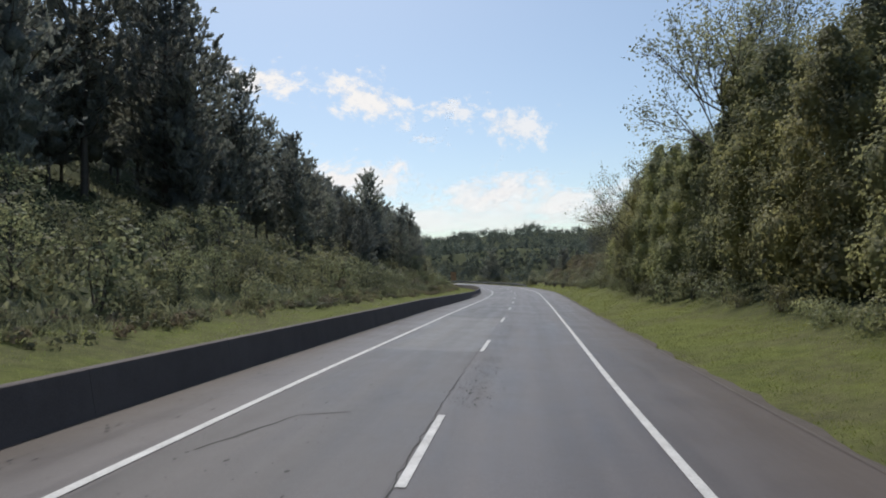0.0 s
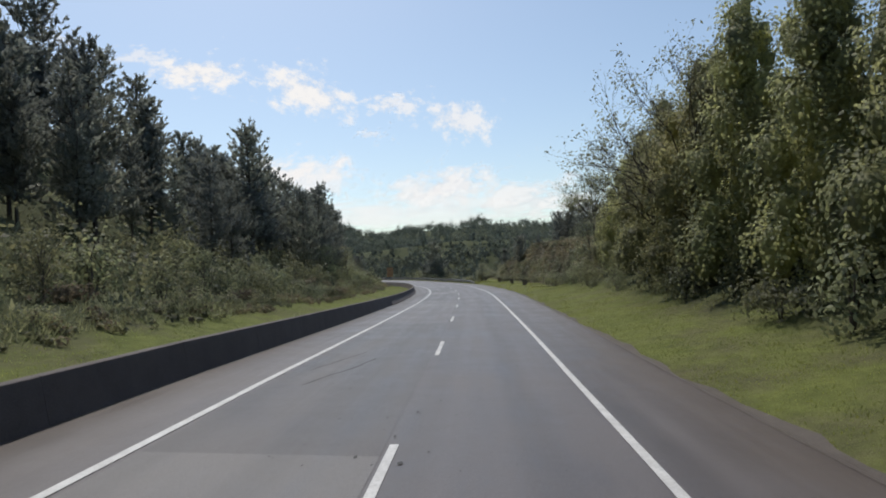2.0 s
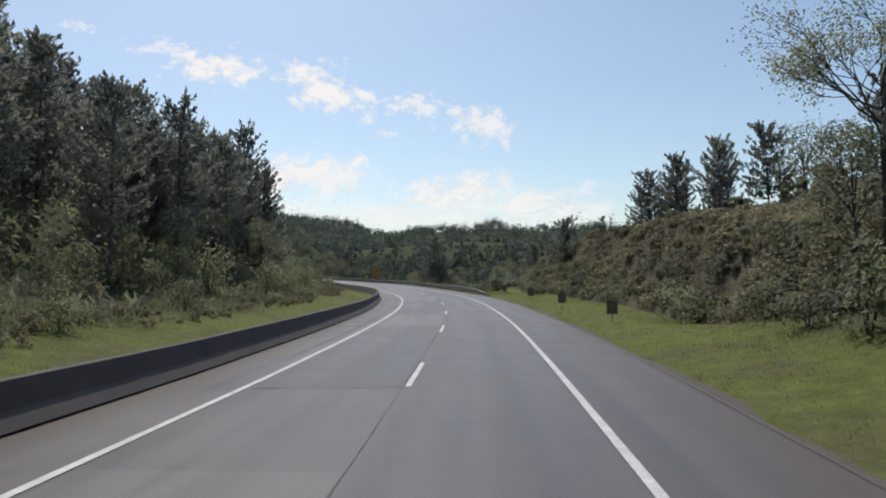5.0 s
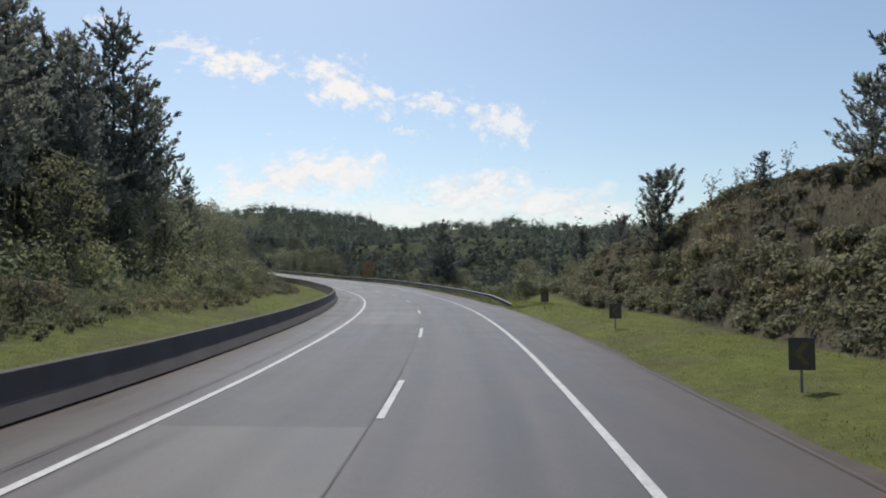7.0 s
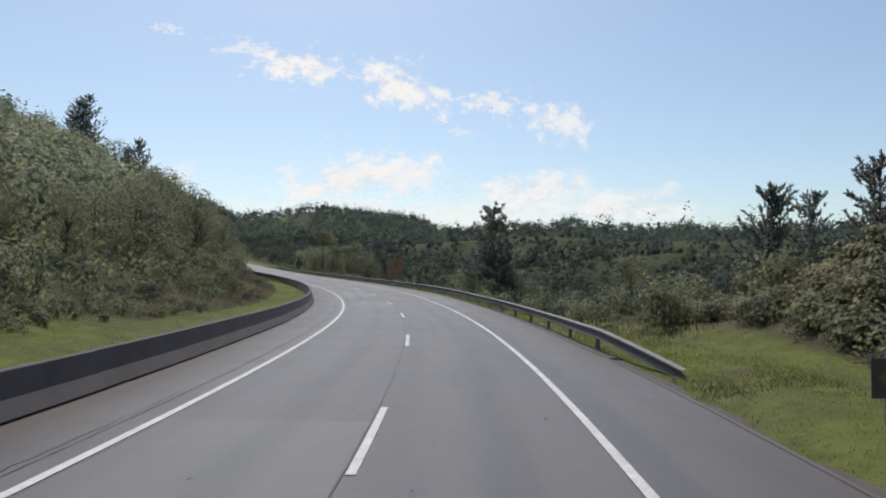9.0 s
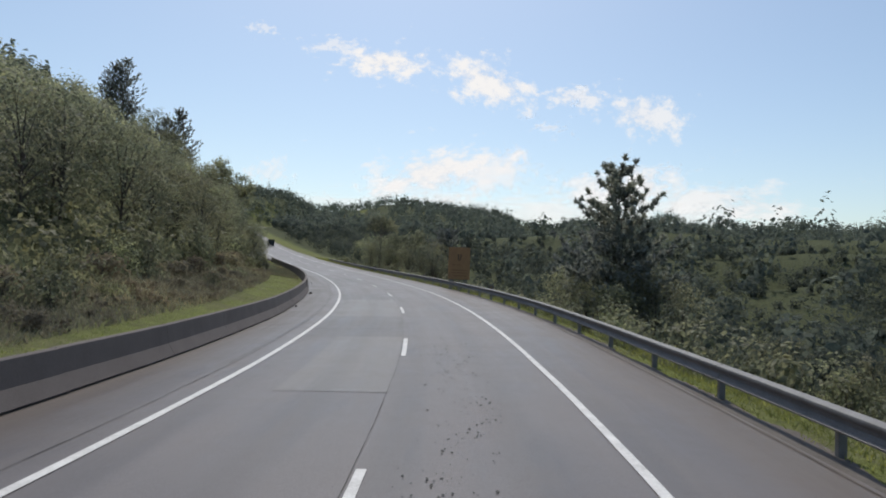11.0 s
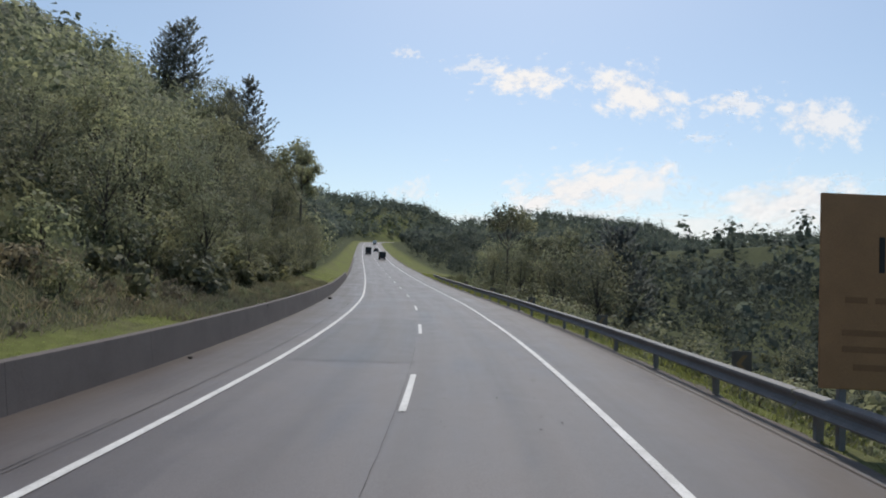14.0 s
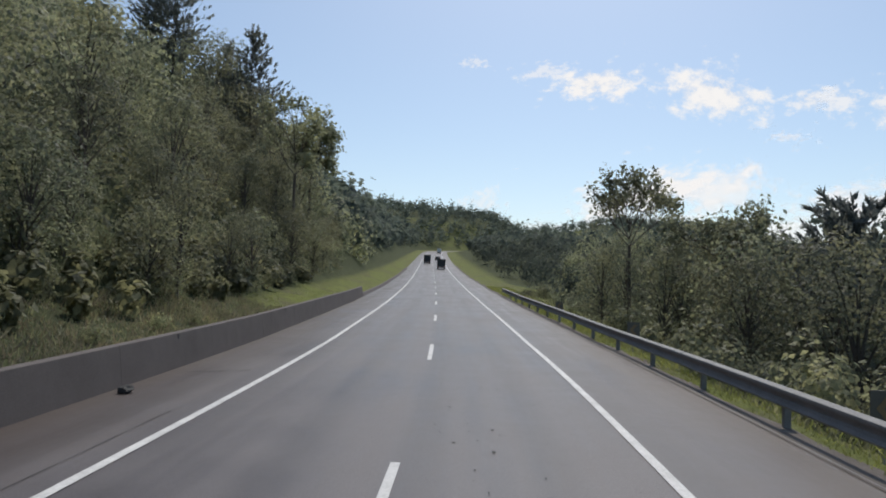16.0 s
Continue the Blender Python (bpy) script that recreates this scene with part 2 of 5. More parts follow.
RUBBER = plain("tyre_rubber", (0.015, 0.015, 0.015), (0.03, 0.03, 0.03), 8, 0.8)
TRUCK_DARK = plain("dark_tarpaulin", (0.02, 0.024, 0.024), (0.045, 0.05, 0.05), 2, 0.7)
TRUCK_WHITE = plain("white_panel", (0.6, 0.6, 0.6), (0.75, 0.75, 0.74), 2, 0.4)
CAR_GREY = plain("grey_car_paint", (0.05, 0.055, 0.06), (0.08, 0.085, 0.09), 2, 0.3, 0.4)
GLASS_DARK = plain("car_glass", (0.01, 0.012, 0.014), (0.02, 0.022, 0.025), 2, 0.1)
RED_LAMP = plain("red_lens", (0.25, 0.01, 0.01), (0.4, 0.02, 0.02), 5, 0.3)

# ---- the line of the road: s metres along, u metres to the right of the lane dashes ----
HEAD = ((-60, 7.00), (-40, 7.02), (-20, 4.64), (0, 1.55), (20, -0.18), (40, -0.08), (60, 0.37), (80, 0.75), (100, 1.40), (120, 3.90), (140, 7.81), (160, 12.98), (180, 18.12), (200, 23.03), (220, 28.38), (240, 32.49), (270, 36.73), (300, 37.45), (360, 37.97), (520, 37.33), (590, 36.50), (640, 22.00), (700, -8.00), (760, -20.00))
RISE = ((-60, 0.00), (0, 0.10), (15, 0.10), (45, 0.08), (76, 0.07), (92, 0.09), (107, 0.12), (122, 0.15), (137, 0.29), (152, 0.45), (168, 0.61), (184, 0.82), (199, 1.12), (215, 1.51), (231, 1.92), (247, 2.40), (270, 3.20), (294, 4.25), (320, 5.60), (360, 8.09), (397, 10.80), (460, 16.02), (527, 21.90), (600, 28.26), (697, 36.00), (760, 40.00))
BANK = ((0, -0.0544), (45, -0.0669), (92, 0.0020), (122, -0.0007), (160, -0.0031), (199, 0.0331), (247, 0.0118), (760, 0.0000))
AX = np.arange(-60, 760.01, 0.5)
TURN = np.radians(np.interp(AX, *zip(*HEAD)))
LX, LY = np.cumsum(-np.sin(TURN)) * 0.5, np.cumsum(np.cos(TURN)) * 0.5
LX, LY = LX - np.interp(0, AX, LX) - 1.338, LY - np.interp(0, AX, LY) - 0.077


def road_z(s):
    return np.interp(s, *zip(*RISE))


def bank(s, u):
    return np.interp(s, *zip(*BANK)) * np.clip(u, -6, 6)


def flat(s, u):
    """World x, y; far from the road the cross lines run parallel, so the sheet of ground never folds."""
    s, u = np.asarray(s, float), np.asarray(u, float)
    over = s - np.clip(s, -60, 760)
    t = np.interp(s, AX, TURN)
    near = np.clip(u, -60, 60)
    far = u - near
    x = np.interp(s, AX, LX) + near * np.cos(t) + far * math.cos(radians(18)) - over * math.sin(radians(18))
    y = np.interp(s, AX, LY) + near * np.sin(t) + far * math.sin(radians(18)) + over * math.cos(radians(18))
    return x, y


def on_road(s, u, h=0.0):
    x, y = flat(s, u)
    return np.stack([x, y, road_z(s) + bank(s, u) + h], -1)


CROSS = (0, 6.1, 10.5, 16, 24, 38, 50, 80, 120, 200, 400, 1500)
# height over the road at those distances from its middle, by stretches of the road
LEFT_PINES = ((-60, (-0.35, -0.12, 0.8, 2, 5, 13, 22, 36, 44, 50, 52, 52)),
    (150, (-0.35, -0.12, 0.7, 1.8, 5, 12, 18, 28, 34, 40, 44, 44)),
    (185, (-0.35, -0.12, 0.35, 1.4, 4, 9, 13, 20, 25, 30, 34, 34)),
    (235, (-0.35, -0.12, 0.5, 2.8, 7, 12.5, 15.5, 21, 25, 29, 33, 33)))
LEFT_HILL = ((290, (-0.35, -0.12, 1, 5.2, 11.5, 21, 26, 32, 36, 38, 40, 40)),
    (338, (-0.35, -0.12, 1.2, 6, 14, 28, 33, 39, 42, 44, 46, 46)),
    (420, (-0.35, -0.12, 1, 5, 12, 24, 31, 39, 43, 46, 48, 48)),
    (640, (-0.35, -0.12, 0.6, 4, 9, 18, 25, 32, 36, 40, 44, 44)))
LEFT = LEFT_PINES + LEFT_HILL
RIGHT_BANK = ((-60, (-0.35, -0.12, 0.6, 2.8, 7, 13, 16, 18, 18, 18, 22, 30)),
    (85, (-0.35, -0.12, 0.5, 2.2, 6, 12, 14, 15, 14, 14, 22, 30)),
    (110, (-0.35, -0.12, 0.5, 5, 7.2, 10, 11.5, 13, 8, 8, 22, 30)),
    (148, (-0.35, -0.12, 0.6, 4.6, 5.8, 8, 9, 12, 5, 6, 20, 30)),
    (172, (-0.35, -0.15, -0.4, 0.3, 2.5, 5, 5, 3, 0, 4, 20, 30)))
RIGHT_VALLEY = ((195, (-0.35, -0.2, -1.6, -4, -7, -10, -11, -10, -6, 4, 20, 30)),
    (275, (-0.35, -0.2, -1.4, -4, -7.5, -11, -12, -11, -7, 3, 19, 30)),
    (300, (-0.35, -0.15, -0.2, -2.5, -5, -8, -9, -9, -5, 4, 18, 28)),
    (420, (-0.35, -0.12, 0.2, 1, 2, 3, 3, 4, 5, 8, 18, 24)),
    (640, (-0.35, -0.12, 0.2, 1, 2, 3, 4, 5, 6, 8, 12, 16)))
RIGHT = RIGHT_BANK + RIGHT_VALLEY


CREST = ((-60, 97), (-35, 92), (-32.3, 86), (-30, 80), (-28.5, 77), (-27.6, 79), (-25.4, 82), (-23.6, 89), (-21.5, 90.5), (-19.4, 88.5), (-17.3, 86), (-15, 83), (-12.8, 80),
         (-11.5, 74), (-10.4, 69), (-9, 65), (-8.1, 63), (-6.4, 70), (-3.3, 73), (-0.5, 69), (1.1, 75), (2.2, 80), (3.9, 72), (5.1, 67), (7.3, 71), (8.2, 67), (9.3, 64.5),
         (13, 71), (14.5, 64), (20, 62), (30, 62), (180, 62))


def far_ridge(s, u, z):
    """The long uneven ridge across the valley, seven hundred metres off."""
    x, y = flat(s, u)
    dist, way = np.hypot(x + 20, y - 198), np.degrees(np.arctan2(x + 20, y - 198))
    crest = np.interp(way, *zip(*CREST)) - 8
    f = (dist - 270) / 430
    slope = 9 + (crest - 9) * np.clip(f, 0, 1) ** 1.25 + 5 * np.sin(f * 11 + way * 0.35) * np.clip(f, 0, 1) * np.clip(1 - f, 0, 1) * 2 - 30 * np.clip(f - 1.05, 0, 1)
    w = np.clip((dist - 250) / 150, 0, 1) * np.clip((way + 33) / 4, 0, 1) * np.clip((np.abs(u) - 30) / 50, 0, 1) * (u > 0)
    w = np.where(s > 760, np.clip((dist - 250) / 150, 0, 1) * np.clip((way + 33) / 4, 0, 1), w)
    w = w * w * (3 - 2 * w)
    return z + (slope - z) * w


def ground_z(s, u):
    s, u = np.broadcast_arrays(np.asarray(s, float), np.asarray(u, float))
    out = np.zeros(s.shape)
    for side, table in ((-1, LEFT), (1, RIGHT)):
        keys = [k for k, _ in table]
        cols = np.array([row for _, row in table])
        a = np.abs(u)
        j = np.clip(np.searchsorted(CROSS, a, "right") - 1, 0, len(CROSS) - 2)
        c = np.array(CROSS)
        f = np.clip((a - c[j]) / (c[j + 1] - c[j]), 0, 1)
        across = [np.interp(s, keys, cols[:, i]) for i in range(len(CROSS))]
        across = np.stack(across, 0)
        lo = np.take_along_axis(across, j[None], 0)[0]
        hi = np.take_along_axis(across, j[None] + 1, 0)[0]
        z = lo + (hi - lo) * f
        out = np.where((u < 0) == (side < 0), z, out)
    foot = np.clip((u - 11.7) / 3.2, 0, 1)
    cut = np.interp(s, (90, 106, 120, 130, 135, 140, 143, 146, 150, 155, 161, 170), (0, 4.8, 6.2, 6.1, 5.85, 5.55, 5.3, 4.95, 4.45, 4.0, 2.0, 0)) * foot * (0.6 + 0.4 * foot * (3 - 2 * foot))
    level = np.interp(s, (92, 104, 150, 160), (0, 1, 1, 0)) * (u > 6.1) * (u < 15.5)
    out = out + (np.minimum(out, np.maximum(cut, 0.25)) - out) * level
    out = np.where(cut > 0, np.maximum(out, cut), out)
    shelf = np.interp(s, (150, 158, 420, 440), (0, 1, 1, 0)) * (u > 6.05) * (u < 7.3)
    out = out + (np.maximum(out, -0.05) - out) * shelf
    wild = np.clip((np.abs(u) - 9) / 12, 0, 1)
    swell = 0.5 * np.sin(s * 0.31 + u * 0.22) + 0.4 * np.sin(s * 0.13 - u * 0.41 + 2) + np.clip((np.abs(u) - 60) / 80, 0, 1) * (3 * np.sin(s * 0.021 + 1.0) + 2.5 * np.sin(u * 0.03 + s * 0.012))
    roll = np.clip((np.abs(u) - 70) / 90, 0, 1) * (3.2 * np.sin(s * 0.047 + u * 0.011) + 2.4 * np.sin(s * 0.083 + 0.02 * u + 2.0) + 1.6 * np.sin(s * 0.17 + 1.0))
    return far_ridge(s, u, road_z(s) + bank(s, u) + out + wild * swell + roll)


def on_ground(s, u, h=0.0):
    x, y = flat(s, u)
    return np.stack([x, y, ground_z(s, u) + h], -1)


# ---- mesh helpers ----
def mesh_np(name, verts, faces, mat, smooth=False):
    """A mesh from arrays; faces all have the same number of corners."""
    verts, faces = np.asarray(verts, np.float32), np.asarray(faces, np.int32)
    k = faces.shape[1]
    me = bpy.data.meshes.new(name)
    me.vertices.add(len(verts))
    me.vertices.foreach_set("co", verts.ravel())
    me.loops.add(faces.size)
    me.loops.foreach_set("vertex_index", faces.ravel())
    me.polygons.add(len(faces))
    me.polygons.foreach_set("loop_start", np.arange(0, faces.size, k, dtype=np.int32))
    me.polygons.foreach_set("loop_total", np.full(len(faces), k, np.int32))
    if smooth:
        me.polygons.foreach_set("use_smooth", np.ones(len(faces), bool))
    me.update(calc_edges=True)
    me.materials.append(mat)
    return me


def part(name, bm, mat, parent, label=""):
    """Link a bmesh or a mesh as one object under parent."""
    if isinstance(bm, bmesh.types.BMesh):
        me = bpy.data.meshes.new(name)
        bm.to_mesh(me)
        bm.free()
        me.materials.append(mat)
    else:
        me = bm
    ob = new(name, me)
    ob.parent = parent
    return tagged(ob, label)


def grid_faces(rows, cols):
    i = np.arange((rows - 1) * (cols - 1))
    a = (i // (cols - 1)) * cols + i % (cols - 1)
    return np.stack([a, a + 1, a + cols + 1, a + cols], 1)


def strip(name, s_list, u_list, h, mat, with_map=True):
    """A sheet that follows the road, with a map in metres along and across."""
    s, u = np.meshgrid(np.asarray(s_list, float), np.asarray(u_list, float), indexing="ij")
    v = on_road(s, u, h).reshape(-1, 3)
    f = grid_faces(len(s_list), len(u_list))
    me = mesh_np(name, v, f, mat)
    if with_map:
        lay = me.uv_layers.new(name="UVMap")
        idx = f.ravel()
        lay.data.foreach_set("uv", np.stack([s.ravel()[idx], u.ravel()[idx]], 1).astype(np.float32).ravel())
    return me


def sweep(name, s_list, outline, mat, closed=True, smooth=False):
    """A section (u, height) carried along the road, with closed ends."""
    n, k = len(s_list), len(outline)
    v = np.concatenate([on_road(np.full(k, s), np.array([o[0] for o in outline]), np.array([o[1] for o in outline])) for s in s_list])
    bm = bmesh.new()
    vs = [bm.verts.new(p) for p in v]
    for i in range(n - 1):
        for j in range(k if closed else k - 1):
            a, b = i * k + j, i * k + (j + 1) % k
            bm.faces.new((vs[a], vs[a + k], vs[b + k], vs[b]))
    if closed:
        bm.faces.new([vs[j] for j in range(k)])
        bm.faces.new([vs[(n - 1) * k + j] for j in reversed(range(k))])
    bmesh.ops.recalc_face_normals(bm, faces=bm.faces)
    me = bpy.data.meshes.new(name)
    bm.to_mesh(me)
    bm.free()
    me.materials.append(mat)
    return me


def box(bm, x0, x1, y0, y1, z0, z1, bev=0.0):
    r = bmesh.ops.create_cube(bm, size=1, matrix=Matrix.Translation(((x0 + x1) / 2, (y0 + y1) / 2, (z0 + z1) / 2)) @ Matrix.Diagonal((x1 - x0, y1 - y0, z1 - z0, 1)))
    if bev:
        edges = list({e for v in r["verts"] for e in v.link_edges})
        bmesh.ops.bevel(bm, geom=edges, offset=bev, segments=2, affect="EDGES", profile=0.5)
    return bm


def frame_at(s, u, z=None):
    """A pose on the ground by the road, its y along the road."""
    p = on_ground(s, u) if z is None else on_road(s, u, z)
    return Matrix.Translation([float(c) for c in p]) @ Matrix.Rotation(float(np.interp(s, AX, TURN)), 4, "Z")


# ---- plants ----
def rhombs(rng, centres, length, width, axis=None, spread=1.0, fold=0.15, face=None):
    """One small folded leaf at each centre. axis: the way its tip points, loosened by spread; face: the way its upper side looks."""
    n = len(centres)
    if face is not None:
        c = face + rng.normal(size=(n, 3)) * 0.36
        c /= np.linalg.norm(c, axis=1)[:, None] + 1e-9
        a = rng.normal(size=(n, 3)) + (0, 0, -0.7)
        a -= c * (a * c).sum(1)[:, None]
        a /= np.linalg.norm(a, axis=1)[:, None] + 1e-9
        b = np.cross(c, a)
    else:
        a = rng.normal(size=(n, 3)) * spread
        if axis is not None:
            a = a * 0.55 + axis
        a /= np.linalg.norm(a, axis=1)[:, None] + 1e-9
        b = np.cross(a, rng.normal(size=(n, 3)))
        b /= np.linalg.norm(b, axis=1)[:, None] + 1e-9
        c = np.cross(a, b)
    L = (length * rng.uniform(0.7, 1.3, n))[:, None]
    W = (width * rng.uniform(0.7, 1.3, n))[:, None]
    v = np.stack([centres - a * L / 2, centres + b * W / 2 + c * W * fold, centres + a * L / 2, centres - b * W / 2 + c * W * fold], 1)
    return v.reshape(-1, 3)


def quads(v):
    return np.arange(len(v)).reshape(-1, 4)


def tube(paths, sides=3):
    """Tapered round limbs: each path is rows of (x, y, z, radius)."""
    V, F = [], []
    base = 0
    for path in paths:
        path = np.asarray(path, float)
        for i, row in enumerate(path):
            d = path[min(i + 1, len(path) - 1), :3] - path[max(i - 1, 0), :3]
            d /= np.linalg.norm(d) + 1e-9
            a = np.cross(d, (0.3, 0.9, 0.2))
            a /= np.linalg.norm(a) + 1e-9
            b = np.cross(d, a)
            for k in range(sides):
                t = 2 * math.pi * k / sides
                V.append(row[:3] + row[3] * (a * math.cos(t) + b * math.sin(t)))
        for i in range(len(path) - 1):
            for k in range(sides):
                p, q = base + i * sides + k, base + i * sides + (k + 1) % sides
                F.append((p, q, q + sides, p + sides))
        base += len(path) * sides
    return np.array(V), np.array(F)


def foliage(rng, centres, radii, density, leaf, drop=1.0, inner=0.86, cols=9, rows=6, loose=0.3, slim=0.6, solid=True, side=None):
    """Lumpy masses of leaves: single leaves all over each lobe, density to the square metre, round a dense body if solid. drop: how far a lobe hangs down."""
    centres, radii = np.asarray(centres, float), np.asarray(radii, float)
    n = len(centres)
    ph = rng.uniform(0, 6.28, (n, 4))

    def surface(i, th, el):
        wob = 1 + 0.2 * np.sin(2 * th + 3 * el + ph[i, 0]) + 0.14 * np.sin(3 * th - 5 * el + ph[i, 1]) + 0.1 * np.sin(5 * th + 6 * el + ph[i, 2]) + 0.07 * np.sin(9 * th + 7 * el + ph[i, 3])
        d = np.stack([np.cos(el) * np.cos(th), np.cos(el) * np.sin(th), np.sin(el)], -1)
        off = d * radii[i] * wob[..., None]
        off[..., 2] = np.where(off[..., 2] < 0, off[..., 2] * drop, off[..., 2])
        return off, d

    T, E = np.meshgrid(np.linspace(0, 2 * math.pi, cols, endpoint=False), np.linspace(-1.45, 1.5, rows), indexing="xy")
    I = np.broadcast_to(np.arange(n)[:, None, None], (n, rows, cols))
    off, _ = surface(I, np.broadcast_to(T, I.shape), np.broadcast_to(E, I.shape))
    body = (centres[:, None, None] + off * inner).reshape(-1, 3)
    r, c = np.meshgrid(np.arange(rows - 1), np.arange(cols), indexing="ij")
    f = np.stack([r * cols + c, r * cols + (c + 1) % cols, (r + 1) * cols + (c + 1) % cols, (r + 1) * cols + c], -1).reshape(-1, 4)
    F = (np.arange(n)[:, None, None] * rows * cols + f).reshape(-1, 4)
    area = 4 * math.pi * (radii[:, 0] * radii[:, 1] * radii[:, 2]) ** (2 / 3) * (1 + drop) / 2
    i = np.repeat(np.arange(n), (area * density).astype(int))
    th, el = rng.uniform(0, 2 * math.pi, len(i)), np.arcsin(rng.uniform(-0.8, 1, len(i)))
    if side is not None:
        keep = np.cos(th - side) + 0.5 * np.sin(el) > -0.25
        i, th, el = i[keep], th[keep], el[keep]
    off, d = surface(i, th, el)
    at = centres[i] + off * (inner + loose * rng.uniform(0, 1, len(i)) ** 0.6)[:, None]
    v = rhombs(rng, at, leaf, leaf * slim, face=d + (0, 0, 0.3))
    if not solid:
        return v, quads(v)
    return np.concatenate([body, v]), np.concatenate([F, len(body) + quads(v)])


def joined(a, b):
    """Two lists of corners and faces as one; a bare list of corners is leaves."""
    if not isinstance(b, tuple):
        b = (b, quads(b))
    return np.concatenate([a[0], b[0]]), np.concatenate([a[1], b[1] + len(a[0])])


def thing(name, label, category, group=""):
    return tagged(new(name), label, category, group)


def plant(name, label, category, group, wood, leaves, leaf_mat):
    """A plant from its limbs and its leaves: an empty at its foot with trunk and crown."""
    ob = thing(name, label, category, group)
    if wood is not None:
        v, f = tube(wood)
        part("trunk", mesh_np("trunk", v, f, BARK, True), BARK, ob)
    v, f = leaves if isinstance(leaves, tuple) else (leaves, quads(leaves))
    part("crown" if wood is not None else "foliage", mesh_np("crown", v, f, leaf_mat, True), leaf_mat, ob)
    return ob


def pine(seed, height, reach, bare=0.3, fine=False, label="tall dark green pine with upturned needle tufts", round_top=1.5, needle=None, core=0.5):
    """A pine of whorled limbs whose ends turn up into brushes of needles."""
    rng = np.random.default_rng(seed)
    lean = rng.normal(0, 0.012, 2)
    wood = [[(lean[0] * z * z / height, lean[1] * z * z / height, z, 0.02 + height * 0.013 * (1 - z / height) ** 0.8) for z in np.linspace(-0.6, height * 0.97, 9)]]
    base, ways = [], []
    long, broad, per, loose, tuft = needle or ((0.54, 0.18, 10, 0.48, 0.6) if fine else (0.78, 0.31, 5, 0.48, 0.6))
    grow = 0.6 + 0.4 * height / 17

    def brush(p, w, size):
        n = int(per * size)
        k = rng.uniform(0, 1, n)
        splay = w + rng.normal(0, loose, (n, 3)) * (1.1 - 0.5 * k[:, None])
        splay /= np.linalg.norm(splay, axis=1)[:, None]
        base.append(p + w * (k * tuft * size * grow)[:, None] + splay * long * 0.4)
        ways.append(splay)

    z = height * bare
    while z < height * 0.96:
        f = (z - height * bare) / (height * (1 - bare))
        span = reach * (1 - f ** round_top) ** 0.9 * (0.62 + 0.38 * min(1, f * 4)) + 0.35
        for k in range(rng.integers(4, 6)):
            t = rng.uniform(0, 2 * math.pi)
            ln = span * rng.choice([0.6, 0.8, 1.0, 1.15]) * rng.uniform(0.85, 1.1)
            d = np.array([math.cos(t), math.sin(t), 0])
            up = rng.uniform(0.15, 0.4) + 0.55 * f
            c0 = np.array([lean[0] * z * z / height, lean[1] * z * z / height, z])
            pts = [c0 + d * ln * q + np.array([0, 0, ln * up * q * q - 0.06 * ln * math.sin(q * 3.1)]) for q in (0, 0.5, 1.0)]
            wood.append([(*p, r) for p, r in zip(pts, (0.055, 0.035, 0.012))])
            for q in np.linspace(0.34, 1.0, max(3, int(ln * 2.1 / grow))):
                p = c0 + d * ln * q + np.array([0, 0, ln * up * q * q])
                p = p + np.cross(d, (0, 0, 1)) * rng.normal(0, 0.2 * ln * (0.4 + 0.5 * q)) + np.array([0, 0, rng.uniform(-0.1, 0.2)])
                w = d * (0.35 + 0.3 * q) + np.array([0, 0, 0.8]) + rng.normal(0, 0.16, 3)
                brush(p, w / np.linalg.norm(w), rng.uniform(0.8, 1.25))
        z += rng.uniform(0.55, 0.8) * grow
    top = np.array([lean[0] * height, lean[1] * height, height * 0.94])
    for k in range(5):
        w = np.array([rng.normal(0, 0.2), rng.normal(0, 0.2), 1.0])
        brush(top + np.array([rng.normal(0, 0.25), rng.normal(0, 0.25), -0.3 * k]), w / np.linalg.norm(w), 1.3)
    v = rhombs(rng, np.concatenate(base), long, broad, np.concatenate(ways), 0.35, 0.1)
    lobes, size = [], []
    for f in np.arange(0.04, 0.95, 0.085 * grow * 17 / height):
        z = height * (bare + (1 - bare) * f) + 0.25
        span = reach * (1 - f ** round_top) ** 0.9 * (0.62 + 0.38 * min(1, f * 4)) + 0.2
        for k in range(2 if f < 0.75 else 1):
            t = rng.uniform(0, 2 * math.pi)
            lobes.append((lean[0] * z * z / height + math.cos(t) * span * core * 0.5, lean[1] * z * z / height + math.sin(t) * span * core * 0.5, z + rng.uniform(-0.3, 0.3)))
            size.append((span * core * 0.8, span * core * 0.8, 0.5 * grow + 0.22 * span))
    if fine:
        v = joined(foliage(rng, lobes, size, 2.6 * (17 / height) ** 1.1, long * 1.1, 1.0, 0.25, 7, 5, 0.8, 0.34, False), v)
    else:
        v = joined(foliage(rng, lobes, size, 0.0, long, 1.0, 0.85, 7, 5), v)
    return plant("pine_tree", label, "tree", "roadside pines", wood, v, NEEDLES)


